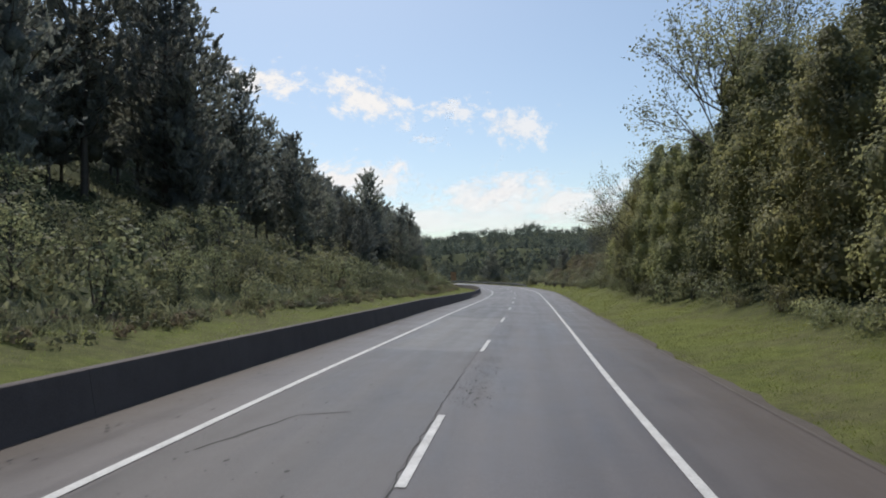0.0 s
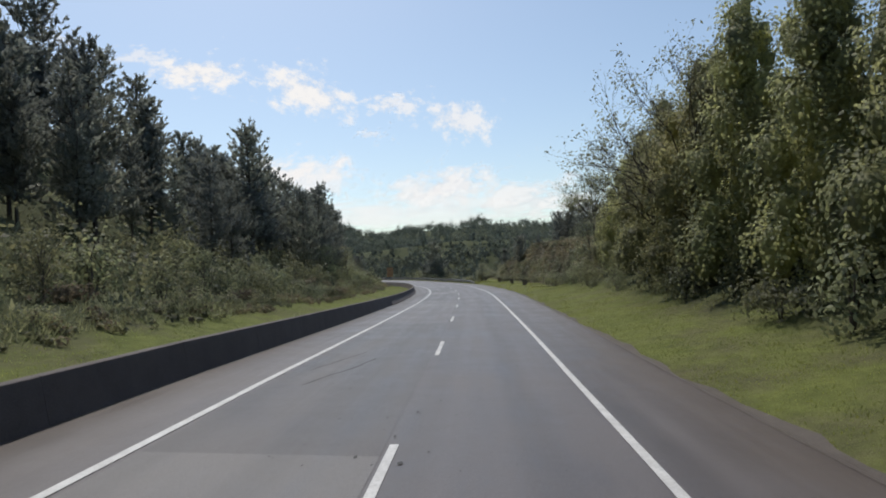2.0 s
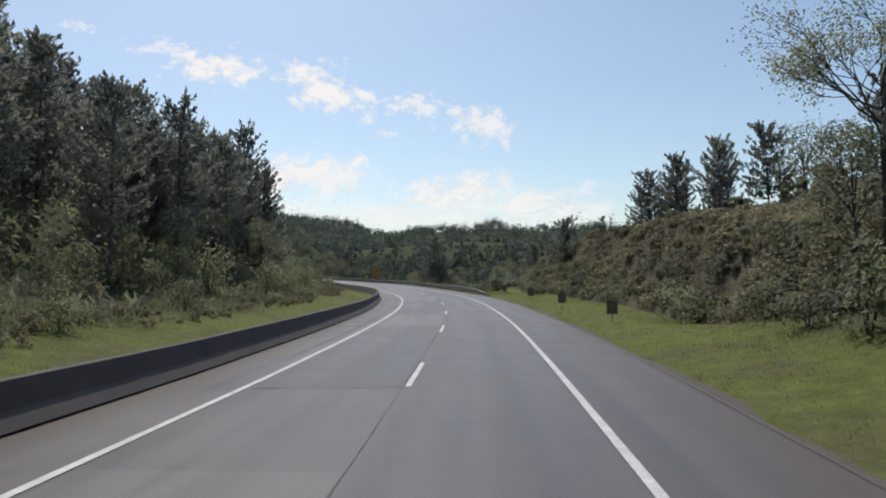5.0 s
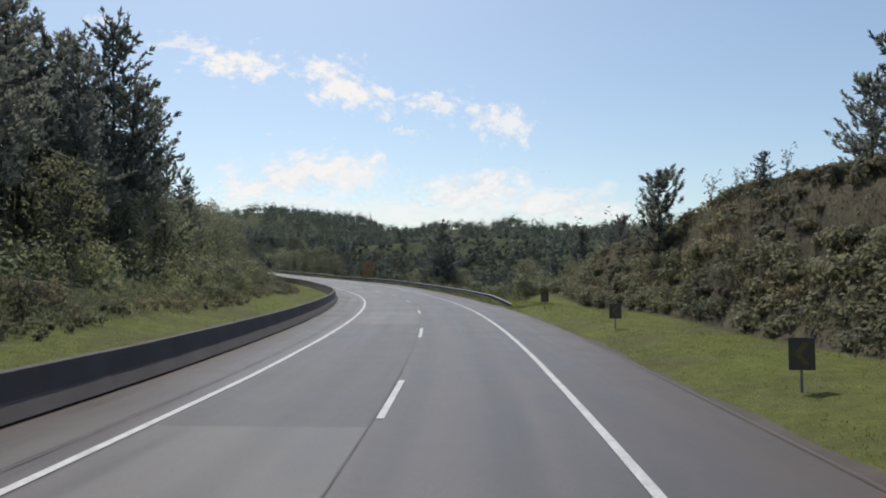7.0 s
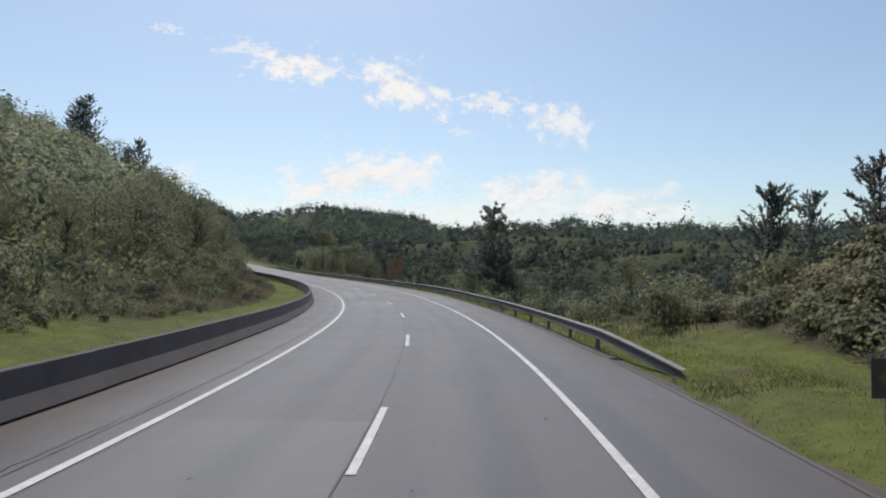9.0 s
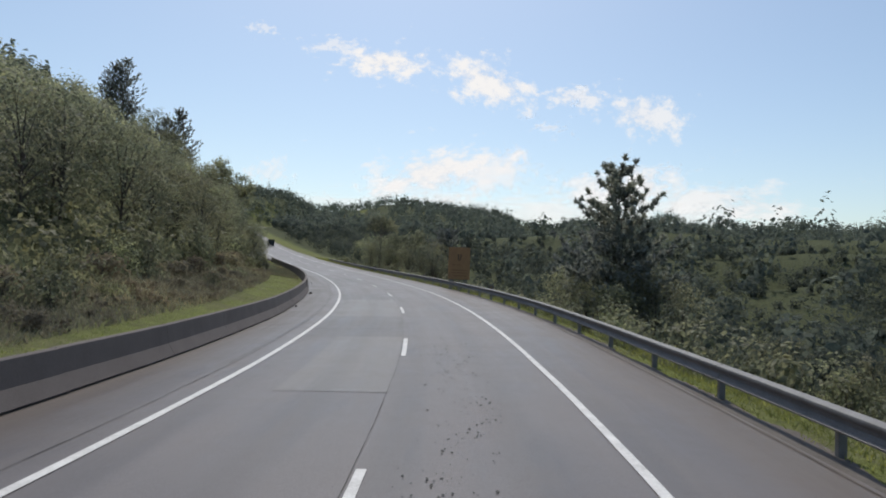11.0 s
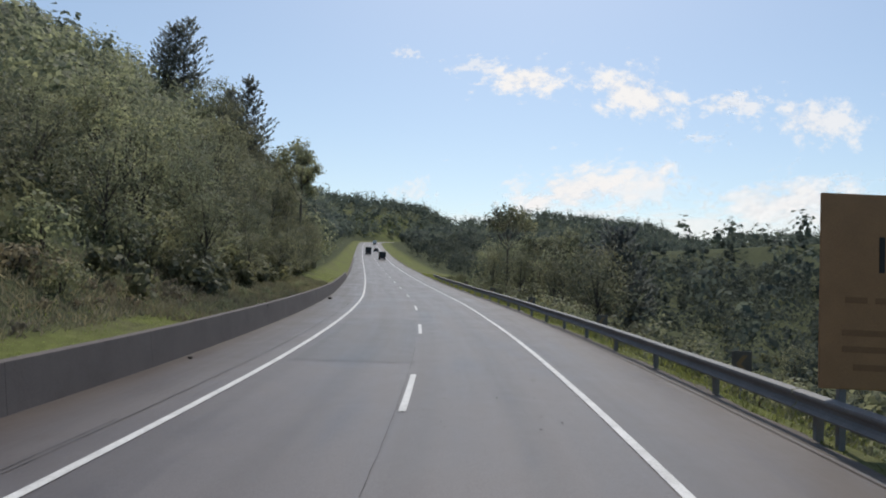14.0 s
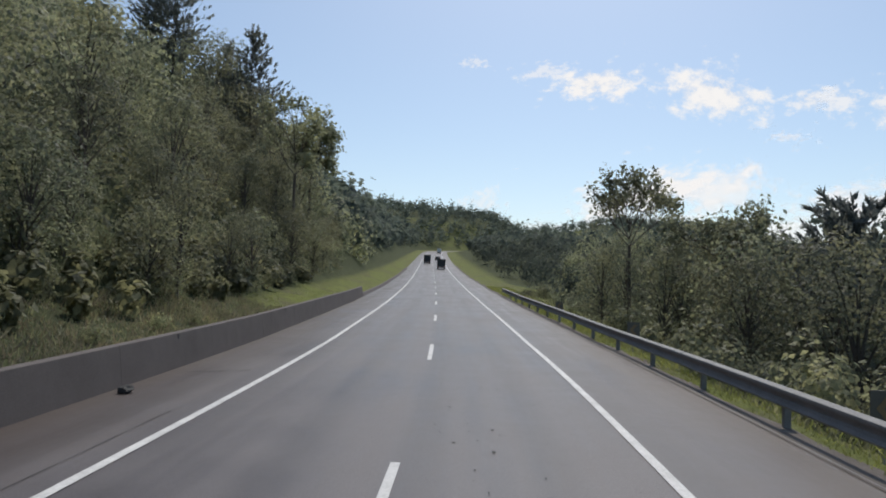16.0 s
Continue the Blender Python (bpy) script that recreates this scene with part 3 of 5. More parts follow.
def fan_tree(seed, height, reach, toward=(0.0, 0.0), leaves=3, leaf=0.18, label="thin half-bare tree with fine spreading branches", fork=0.3, limbs=11):
    """A thin tree whose limbs fan out and split again and again, small leaves at the tips."""
    rng = np.random.default_rng(seed)
    wood, tips = [], []
    foot = np.array([0, 0, height * fork])
    wood.append([(0, 0, -0.5, height * 0.014), (0.05, 0, height * fork * 0.5, height * 0.012), (*foot, height * 0.01)])

    def grow(p, d, ln, r, level):
        q = p + d * ln * 0.5 + rng.normal(0, 0.03, 3) * ln
        e = p + d * ln + np.array([0, 0, 0.05 * ln])
        wood.append([(*p, r), (*q, r * 0.8), (*e, r * 0.55)])
        if level == 0:
            tips.append(e)
            return
        for k in range(3 if level == 1 else 4):
            nd = d + rng.normal(0, 0.36, 3) + np.array([0, 0, 0.06])
            nd /= np.linalg.norm(nd)
            at = p + (e - p) * rng.uniform(0.55, 1.0)
            grow(at, nd, ln * rng.uniform(0.5, 0.72), r * 0.52, level - 1)

    for k in range(limbs):
        t = 2.4 * k + rng.uniform(-0.3, 0.3)
        lift = 0.55 + 1.0 * (k % 3) / 2
        d = np.array([math.cos(t) + toward[0], math.sin(t) + toward[1], lift * 1.3])
        d /= np.linalg.norm(d)
        ln = (height * (1 - fork) * 0.5 if lift > 1 else reach * 0.62) * rng.uniform(0.85, 1.1)
        grow(foot + np.array([0, 0, height * 0.05 * (k % 4)]), d, ln, height * 0.0042, 3)
    tips = np.array(tips)
    tall = height / (tips[:, 2].max() + 0.1)
    tips = tips * tall
    wood = [[(x * tall, y * tall, z * tall, r) for x, y, z, r in path] for path in wood]
    cs = np.repeat(tips, leaves, 0) + rng.normal(0, 0.1 + 0.025 * leaves, (len(tips) * leaves, 3))
    v = rhombs(rng, cs, leaf, leaf * 0.55)
    return plant("sparse_tree", label, "tree", "roadside woods", wood, v, FOLIAGE)


def broadleaf(seed, height, reach, leaf=0.34, count=1900, low=0.3, mat=None, sparse=False, label="leafy green broadleaf tree with an uneven crown", name="broadleaf_tree"):
    rng = np.random.default_rng(seed)
    fork = height * low
    wood = [[(rng.normal(0, 0.1) * z / height, rng.normal(0, 0.1) * z / height, z, height * 0.012 * (1.15 - z / height)) for z in np.linspace(-0.6, height * 0.8, 6)]]
    lobes = []
    n = 15
    for k in range(n):
        t = k * 2.4 + rng.uniform(-0.4, 0.4)
        g = (k + 0.5) / n
        zc = fork + (height * 0.93 - fork) * g ** 0.85
        rad = reach * math.sqrt(max(0.06, 1 - (2 * g - 0.85) ** 2 / 1.6)) * rng.uniform(0.45, 0.85)
        c = np.array([math.cos(t) * rad, math.sin(t) * rad, zc])
        z0 = fork * 0.6 + (zc - fork * 0.6) * 0.45
        mid = np.array([c[0] * 0.45, c[1] * 0.45, (z0 + zc) / 2 + 0.2])
        thin = 0.55 if sparse else 1.0
        wood.append([(0, 0, z0, height * 0.008 * thin), (*mid, height * 0.005 * thin), (*c, height * 0.002 * thin)])
        for _ in range(1 if not sparse else 6):
            e = c + rng.normal(0, reach * 0.28, 3) * (1, 1, 0.7)
            wood.append([(*(mid * 0.3 + c * 0.7), height * 0.0025 * thin), (*((c + e) / 2 + (0, 0, 0.15)), height * 0.0016 * thin), (*e, height * 0.0008)])
        lobes.append((c, reach * rng.uniform(0.3, 0.5)))
    lobes.append((np.array([0, 0, height - reach * 0.3]), reach * 0.38))
    size = [(r, r, r * 0.78) for _, r in lobes]
    area = sum(4 * math.pi * r * r * 0.85 for _, r in lobes)
    v = foliage(rng, [c for c, _ in lobes], size, count / area, leaf, 1.2, 0.58, 8, 5, 0.54, 0.62, False)
    return plant(name, label, "tree", "roadside woods", wood, v, mat or FOLIAGE)


def vine_tree(seed, height, reach, label):
    """A tree smothered in creepers: rounded shoulders stacked round a tall body, each hanging down in curtains and loose strands."""
    rng = np.random.default_rng(seed)
    wood = [[(0, 0, -0.6, 0.28), (0.1, 0, height * 0.5, 0.2), (0, 0.1, height * 0.9, 0.06)]]
    lobes = [(0, 0, height * q) for q in (0.16, 0.38, 0.6, 0.78)]
    size = [(reach * g, reach * g, height * 0.17) for g in (0.64, 0.58, 0.48, 0.38)]
    lobes.append((rng.normal(0, 0.2), rng.normal(0, 0.2), height * 0.9))
    size.append((reach * 0.34, reach * 0.34, height * 0.1))
    for k in range(22):
        z = height * (0.1 + 0.76 * (k + 0.5) / 22)
        t = 2.4 * k + rng.uniform(-0.5, 0.5)
        far = reach * (0.84 - 0.5 * z / height) * rng.uniform(0.75, 1.15)
        r = reach * rng.uniform(0.2, 0.42) * (1.1 - 0.35 * z / height)
        lobes.append((math.cos(t) * far, math.sin(t) * far, z))
        size.append((r, r, r * rng.uniform(0.8, 1.2)))
    v = foliage(rng, lobes, size, 25.0, 0.2, 2.0, 0.55, 9, 6, 0.6, 0.66, True, 3.9)
    cs = []
    for k in range(70):
        j = rng.integers(5, len(lobes))
        t = rng.uniform(0, 2 * math.pi)
        p = np.array(lobes[j]) + np.array([math.cos(t), math.sin(t), 0]) * size[j][0] * 0.98
        m = rng.integers(8, 20)
        q = np.arange(m) * 0.13
        cs.append(p + np.stack([0.12 * np.sin(q * 2 + k), 0.12 * np.cos(q * 2 + k), 0.3 - q], 1) + rng.normal(0, 0.05, (m, 3)))
    v = joined(v, rhombs(rng, np.concatenate(cs), 0.22, 0.13, np.tile((0, 0, -1.0), (sum(map(len, cs)), 1)), 0.6))
    return plant("vine_covered_tree", label, "tree", "creeper-covered trees", wood, v, VINE)


def bush(seed, height, reach, mat=None, leaf=0.24, count=470, label="low green roadside shrub"):
    rng = np.random.default_rng(seed)
    lobes, size = [], []
    for k in range(7):
        t = rng.uniform(0, 6.28)
        r = reach * rng.uniform(0, 0.7)
        lobes.append((math.cos(t) * r, math.sin(t) * r, height * rng.uniform(0.2, 0.66)))
        g = rng.uniform(0.36, 0.56)
        size.append((reach * g, reach * g, height * g * 0.75))
    wood = [[(0, 0, -0.2, 0.05), (rng.normal(0, 0.2), rng.normal(0, 0.2), height * 0.5, 0.03), (rng.normal(0, 0.4), rng.normal(0, 0.4), height * 0.85, 0.01)] for _ in range(4)]
    area = sum(4 * math.pi * (a * b * c) ** (2 / 3) for a, b, c in size)
    v = foliage(rng, lobes, size, count / area, leaf, 1.3, 0.4, 6, 5, 0.76, 0.55, False)
    return plant("shrub", label, "shrub", "roadside shrubs", wood, v, mat or SHRUB)


USED = set()


def weed_stalk(seed, height):
    """A thin forked stalk with a few loose leaves towards the top."""
    rng = np.random.default_rng(seed)
    wood, tips = [], []
    for k in range(4):
        lean = rng.normal(0, 0.16, 2)
        tall = height * rng.uniform(0.65, 1.0)
        wood.append([(lean[0] * z * z / height, lean[1] * z * z / height + 0.05 * k, z, 0.016 * (1.1 - z / height)) for z in np.linspace(-0.2, tall, 6)])
        for q in np.linspace(0.45, 1.0, 7):
            base = np.array([lean[0] * (q * tall) ** 2 / height, lean[1] * (q * tall) ** 2 / height + 0.05 * k, q * tall])
            tip = base + (rng.normal(0, 0.14), rng.normal(0, 0.14), 0.1)
            wood.append([(*base, 0.007), (*tip, 0.004)])
            tips.append(tip)
    leaves = rhombs(rng, np.repeat(np.array(tips), 3, 0) + rng.normal(0, 0.04, (len(tips) * 3, 3)), 0.15, 0.07)
    return plant("weed_stalk", "tall thin leafy weed on the brow of the cutting", "weed", "weeds on the cutting", wood, leaves, FOLIAGE)


def put(proto, s, u, size=1.0, turn=0.0, sink=0.0):
    """Stand a plant, or a copy of one already standing, on the ground."""
    p = on_ground(s, u, -sink)
    m = Matrix.Translation([float(c) for c in p]) @ Matrix.Rotation(turn, 4, "Z")
    if proto.name in USED:
        return copy_thing(proto, m @ Matrix.Scale(size / proto.scale[0], 4))
    USED.add(proto.name)
    proto.matrix_basis = m @ Matrix.Scale(size, 4)
    return proto


# ---- ground ----
def build_ground():
    s = np.concatenate([[-400, -200, -120], np.arange(-60, 340, 2.5), np.arange(340, 760, 10), [780, 800, 825, 850, 880, 910, 940, 970, 1010, 1060, 1120, 1400, 2200]])
    u = np.array([0, 3, 5.6, 6.1, 6.8, 7.6, 8.6, 9.6, 10.5, 11.2, 11.8, 12.4, 13, 13.7, 14.4, 15.2, 16.2, 18, 20.5, 24, 28, 33, 38, 44, 50, 58, 68, 80, 95, 120, 150, 180, 215, 250, 285, 320, 360, 400, 450, 500, 560, 640, 1000, 1800])
    u = np.concatenate([-u[:0:-1], u])
    S, U = np.meshgrid(s, u, indexing="ij")
    v = on_ground(S, U).reshape(-1, 3)
    f = grid_faces(len(s), len(u))
    me = mesh_np("ground", v, f, GROUND, True)
    lush = np.clip((12.5 - np.abs(U)) / 2.5, 0, 1) * (np.abs(U) < 13)
    lush = np.where((U < 0) & (S > 160), np.clip((10.4 + U) / 1.0, 0, 1), lush)
    lush = np.where((U < 0) & (S > 240) & (S < 278), np.clip((8.4 + U) / 1.2, 0, 1) * 0.3, lush)
    lush = np.where((U > 0) & (S > 100) & (S < 178), np.clip((11.7 + np.clip(1 - np.abs(S - 164) / 9, 0, 1) * 1.7 - U) / 0.5, 0, 1), lush)
    lush = np.where((U > 0) & (S > 280) & (S < 345), np.clip((17 - U) / 4, 0, 1), lush)
    dry = np.clip(3 - np.abs(S - 135) / 17, 0, 1) * np.clip((U - 11.2) / 0.6, 0, 1) * np.clip((70 - U) / 20, 0, 1)
    dry = np.maximum(dry, 0.6 * np.clip(1 - np.abs(S - 205) / 40, 0, 1) * np.clip((-U - 9) / 2, 0, 1) * np.clip((16 + U) / 4, 0, 1))
    far_meadow = np.clip(1 - np.abs(S - 690) / 60, 0, 1) * (np.abs(U + 5) < 45)
    lush = np.maximum(lush, 0.8 * far_meadow)
    col = me.color_attributes.new("cover", "FLOAT_COLOR", "POINT")
    c = np.stack([lush.ravel(), dry.ravel(), np.zeros(lush.size), np.ones(lush.size)], 1).astype(np.float32)
    col.data.foreach_set("color", c.ravel())
    tagged(new("ground", me), "grassy verges, wooded slopes and valley floor", "ground", kind="structure")


build_ground()

# ---- road ----
ROAD_S = np.concatenate([np.arange(-60, 340, 2.0), np.arange(340, 760.1, 5.0)])
road = tagged(new("road", strip("road", ROAD_S, (-6.25, -5.9, -4.5, -3.56, -1.8, 0, 1.8, 3.53, 4.8, 5.6, 6.02), 0.0, ASPHALT)),
              "worn grey asphalt carriageway with two lanes and shoulders", "road", kind="structure")
EDGE_S = np.concatenate([np.arange(-40, 340, 2.0), np.arange(340, 620, 5.0)])
for u in (-3.57, 3.435):
    part("edge_line", strip("edge_line", EDGE_S, (u - 0.075, u + 0.075), 0.012, PAINT), PAINT, road, "solid white edge line")
DASH_ENDS = [-2.0, 11.25, 25.0, 39.3, 53.2, 66.6, 80.3, 94.0, 107.8, 121.5, 135.0, 148.6, 162.3, 175.9, 189.5, 203.6, 217.0, 230.0, 243.0, 255.5, 269.2]
while DASH_ENDS[-1] < 560:
    DASH_ENDS.append(DASH_ENDS[-1] + 13.5)
for e in DASH_ENDS:
    part("lane_dash", strip("lane_dash", np.linspace(e - 3.9, e, 4), (-0.065, 0.065), 0.012, PAINT), PAINT, road, "white lane dash")
# relaid stretches of the left lane, older and newer
for s0, s1, u0, u1, mat, word in ((2, 20.9, -3.4, -0.12, ASPHALT_DARK, "darker"), (20.9, 38.7, -3.4, -0.12, ASPHALT_LIGHT, "paler"), (38.7, 62, -3.4, -0.12, ASPHALT_DARK, "darker"), (77.5, 84, -3.4, -0.12, ASPHALT_LIGHT, "paler"),
                                  (90, 107.5, -3.4, -0.12, ASPHALT_DARK, "darker"), (107.5, 117, -3.4, -0.12, ASPHALT_LIGHT, "paler"),
                                  (117, 137.5, -3.4, -0.12, ASPHALT_DARK, "darker"), (137.5, 147.5, -3.4, -0.12, ASPHALT_LIGHT, "paler"),
                                  (180.6, 190, -2.3, -0.12, ASPHALT_LIGHT, "paler"), (190, 198, -3.4, -0.12, ASPHALT_DARK, "darker"),
                                  (198, 209.5, -3.4, -0.12, ASPHALT_LIGHT, "paler"), (209.5, 215, -3.4, -0.12, ASPHALT_DARK, "darker"),
                                  (231.8, 245.2, -3.2, -0.12, ASPHALT_DARK, "darker")):
    part("asphalt_patch", strip("asphalt_patch", np.linspace(s0, s1, max(3, int((s1 - s0) / 2) + 1)), np.linspace(u0, u1, 3), 0.006, mat), mat, road, word + " relaid asphalt patch")


def crack(points, width, h=0.009):
    """A wandering tarred crack through (s, u) points."""
    rng = np.random.default_rng(int(abs(points[0][0]) * 10) + 7)
    pts = []
    for (a, b), (c, d) in zip(points[:-1], points[1:]):
        n = max(2, int(math.hypot(c - a, d - b) / 0.3))
        for i in range(n):
            q = i / n
            w = 0.2 if abs(c - a) > 20 else 1.0
            pts.append((a + (c - a) * q + rng.normal(0, 0.03), b + (d - b) * q + rng.normal(0, 0.02 * w) + (1 - w) * 0.012 * math.sin(i * 0.11)))
    pts.append(points[-1])
    P = np.array(pts)
    T = np.gradient(P, axis=0)
    T /= np.linalg.norm(T, axis=1)[:, None] + 1e-9
    w = width * rng.uniform(0.4, 1.2, len(P))
    A, B = P + np.stack([-T[:, 1], T[:, 0]], 1) * w[:, None] / 2, P - np.stack([-T[:, 1], T[:, 0]], 1) * w[:, None] / 2
    v = np.stack([on_road(A[:, 0], A[:, 1], h), on_road(B[:, 0], B[:, 1], h)], 1).reshape(-1, 3)
    i = np.arange(len(P) - 1) * 2
    return mesh_np("tarred_crack", v, np.stack([i, i + 1, i + 3, i + 2], 1), TAR)


ACROSS = (([(168.6, -5.6), (168.1, -3.6), (166.8, -2.2), (166.6, 0)], 0.05), ([(192.4, -5.7), (192.6, -2.5), (192.4, 0.3)], 0.05), ([(215.4, -5.6), (215.2, -2), (215.1, 0)], 0.045),
               ([(262.0, -5.6), (262.6, -4.2)], 0.05))
ALONG = (([(193.6, -0.25), (193.7, 0.05)], 0.05), ([(194.3, -0.28), (194.35, 0.05)], 0.05), ([(195.0, -0.26), (195.1, 0.02)], 0.04), ([(95, -4.1), (140, -4.05), (180, -4.1)], 0.02), ([(96, -4.2), (130, -4.15), (150, -4.2)], 0.016), ([(180, -4.12), (230, -4.2), (258, -4.1)], 0.02), ([(184, -4.22), (225, -4.3)], 0.014),
               ([(4, -0.1), (22, -0.12)], 0.022), ([(60, -0.1), (140, -0.1)], 0.009), ([(140, -0.1), (182, -0.12)], 0.014), ([(182, -0.1), (235, -0.12)], 0.009), ([(8.5, -3.0), (10.8, -2.4), (11.2, -1.6)], 0.06),
               ([(44, -2.6), (47, -1.9), (48.5, -1.7)], 0.06), ([(46, -3.0), (50, -2.2)], 0.05), ([(27.5, 4.2), (27.7, 5.3)], 0.025), ([(23.4, 4.5), (23.1, 4.9), (23.2, 5.2)], 0.035),
               ([(79.5, 3.7), (79.7, 6.0)], 0.04))
for pts, w in ACROSS + ALONG:
    part("tarred_crack", crack(pts, w), TAR, road, "dark tarred crack")


def crumbled(s0, s1, u0, u1, n, seed):
    """Crumbled spots where the surface has broken up beside the lane joint."""
    rng = np.random.default_rng(seed)
    V, F = [], []
    for _ in range(n):
        cs, cu = rng.uniform(s0, s1), rng.normal((u0 + u1) / 2, (u1 - u0) / 4)
        r = rng.uniform(0.004, 0.02) * rng.uniform(0.6, 1.4)
        k = 6
        a = rng.uniform(0, 1) + np.arange(k) * 2 * math.pi / k
        rr = r * rng.uniform(0.5, 1.2, k)
        F.append(np.arange(len(V) * k, len(V) * k + k))
        V.append(on_road(cs + np.cos(a) * rr * rng.uniform(0.8, 4.0), cu + np.sin(a) * rr * rng.uniform(0.7, 1.6), 0.009))
    return mesh_np("crumbled_asphalt", np.concatenate(V), np.array(F), TAR)


for i, row in enumerate(((12, 20, -0.1, 0.9, 260), (21, 34, 0.2, 1.2, 240), (95, 104, 0.4, 1.3, 90), (163, 176, 0.3, 1.8, 190), (176, 190, 0.6, 2.0, 150), (200, 214, 0.4, 2.2, 120), (5, 35, -5.6, -4.2, 160), (2, 14, -3.0, -1.0, 60), (38, 60, -3, 2.6, 90), (120, 150, -3, 2.8, 90), (225, 262, -0.3, 2.8, 160))):
    part("crumbled_asphalt", crumbled(*row[:4], row[4] * 2, 40 + i), TAR, road, "crumbled dark spots in the asphalt")


def verge_dirt(u0, u1, s0, s1, seed):
    rng = np.random.default_rng(seed)
    s = np.arange(s0, s1, 0.8)
    out = u1 + 0.1 * np.sin(s * 0.5) + 0.07 * np.sin(s * 1.7 + 1) + rng.normal(0, 0.05, len(s))
    rows = np.stack([np.full(len(s), u0), (u0 + out) / 2, out], 1)
    lift = np.array([0.008, 0.014, 0.006])
    sg = np.repeat(s[:, None], 3, 1)
    v = on_ground(sg, rows)
    v[..., 2] = np.maximum(v[..., 2], on_road(sg, rows, -0.04)[..., 2]) + lift
    v[:, 0, 2] = on_road(sg[:, 0], rows[:, 0], 0.008)[:, 2]
    return mesh_np("dirt_verge", v.reshape(-1, 3), grid_faces(len(s), 3), DIRT, True)


tagged(new("dirt_verge", verge_dirt(5.9, 6.28, -30, 156, 3)), "bare brown dirt edge between asphalt and grass", "verge", kind="structure")
tagged(new("dirt_verge", verge_dirt(5.9, 6.46, 156, 420, 4)), "narrow brown dirt edge below the guardrail", "verge", kind="structure")

# ---- concrete barrier on the left ----
PLAIN_WALL = ((-5.98, -0.05), (-5.98, 0.0), (-6.02, 0.3), (-6.1, 0.98), (-6.12, 1.0), (-6.28, 1.0), (-6.3, 0.98), (-6.37, 0.3), (-6.4, 0.0), (-6.4, -0.3))
JERSEY = ((-5.95, -0.05), (-5.95, 0.04), (-5.89, 0.05), (-6.07, 0.42), (-6.14, 0.98), (-6.16, 1.0), (-6.3, 1.0), (-6.32, 0.98), (-6.39, 0.42), (-6.54, -0.3))
WALL_TOP = ((0, 0.79), (50, 0.8), (110, 0.81), (132, 0.78), (180, 0.82), (250, 0.83), (330, 0.84))
WALL_SHIFT = ((0, 0.42), (60, 0.42), (110, 0.24), (132, 0.2), (180, 0.0), (330, 0.0))
barrier = tagged(new("concrete_barrier"), "long weathered grey concrete median barrier in segments", "barrier", kind="structure")
s = -45.0
while s < 296:
    top = float(np.interp(s, *zip(*WALL_TOP)))
    near = float(np.interp(s, *zip(*WALL_SHIFT)))
    section = [(u + near, z * top if z > 0.1 else z) for u, z in (JERSEY if 84 < s < 220 else PLAIN_WALL)]
    part("barrier_segment", sweep("barrier_segment", np.linspace(s + 0.004, s + 4.996, 4), section, CONCRETE), CONCRETE, barrier)
    s += 5.0

for s in np.arange(296.0, 396.0, 10.0):
    low = [(u, z * 0.26 if z > 0.1 else z) for u, z in PLAIN_WALL]
    part("kerb_segment", sweep("kerb_segment", np.linspace(s, s + 9.99, 5), low, CONCRETE), CONCRETE, barrier, "low concrete kerb beyond the barrier")
for s in (241.0, 251.4, 262.8, 273.4, 284.0):
    m = frame_at(s, -6.1 + float(np.interp(s, *zip(*WALL_SHIFT))), 0.0)
    slot = part("joint_slot", box(bmesh.new(), -0.02, 0.02, -0.035, 0.035, 0.5, 0.8, 0.006), TAR, barrier, "dark slot near the barrier's top")
    slot.matrix_basis = m

# ---- guardrail on the right ----
WAVE = [(6.30, 0.36), (6.225, 0.38), (6.205, 0.41), (6.265, 0.45), (6.29, 0.5), (6.275, 0.55), (6.215, 0.605), (6.2, 0.64), (6.203, 0.668), (6.21, 0.675), (6.23, 0.68), (6.335, 0.7)]
WAVE = WAVE + [(u + 0.012, z) for u, z in reversed(WAVE)]
rail = thing("guardrail", "galvanised steel guardrail with a corrugated beam on posts", "guardrail")
s = 158.0
while s < 303:
    part("beam", sweep("beam", np.linspace(s, s + 7.46, 6), WAVE, STEEL, True), STEEL, rail)
    s += 7.5
end = sweep("end_terminal", np.linspace(152.4, 158.0, 10), WAVE, STEEL, True)
for k, q in enumerate(np.repeat(np.linspace(1, 0, 10), len(WAVE))):
    side = np.interp(157.0, AX, TURN)
    end.vertices[k].co += Vector((math.cos(side) * 0.6 * q ** 1.5, math.sin(side) * 0.6 * q ** 1.5, -0.5 * q ** 1.4))
part("end_terminal", end, STEEL, rail, "rail end bent down into the grass")
bm = box(bmesh.new(), -0.06, 0.06, -0.05, 0.05, -0.5, 0.64, 0.008)
post_mesh = bpy.data.meshes.new("post")
bm.to_mesh(post_mesh)
bm.free()
post_mesh.materials.append(POSTWOOD)
bm = box(bmesh.new(), -0.05, 0.05, -0.07, 0.07, 0.38, 0.64, 0.01)
block_mesh = bpy.data.meshes.new("spacer")
bm.to_mesh(block_mesh)
bm.free()
block_mesh.materials.append(POSTWOOD)
s = 158.6
while s < 304:
    for name, me, u in (("post", post_mesh, 6.47), ("spacer", block_mesh, 6.365)):
        ob = part(name, me, POSTWOOD, rail)
        ob.matrix_basis = frame_at(s, u, 0.0)
    s += 3.7


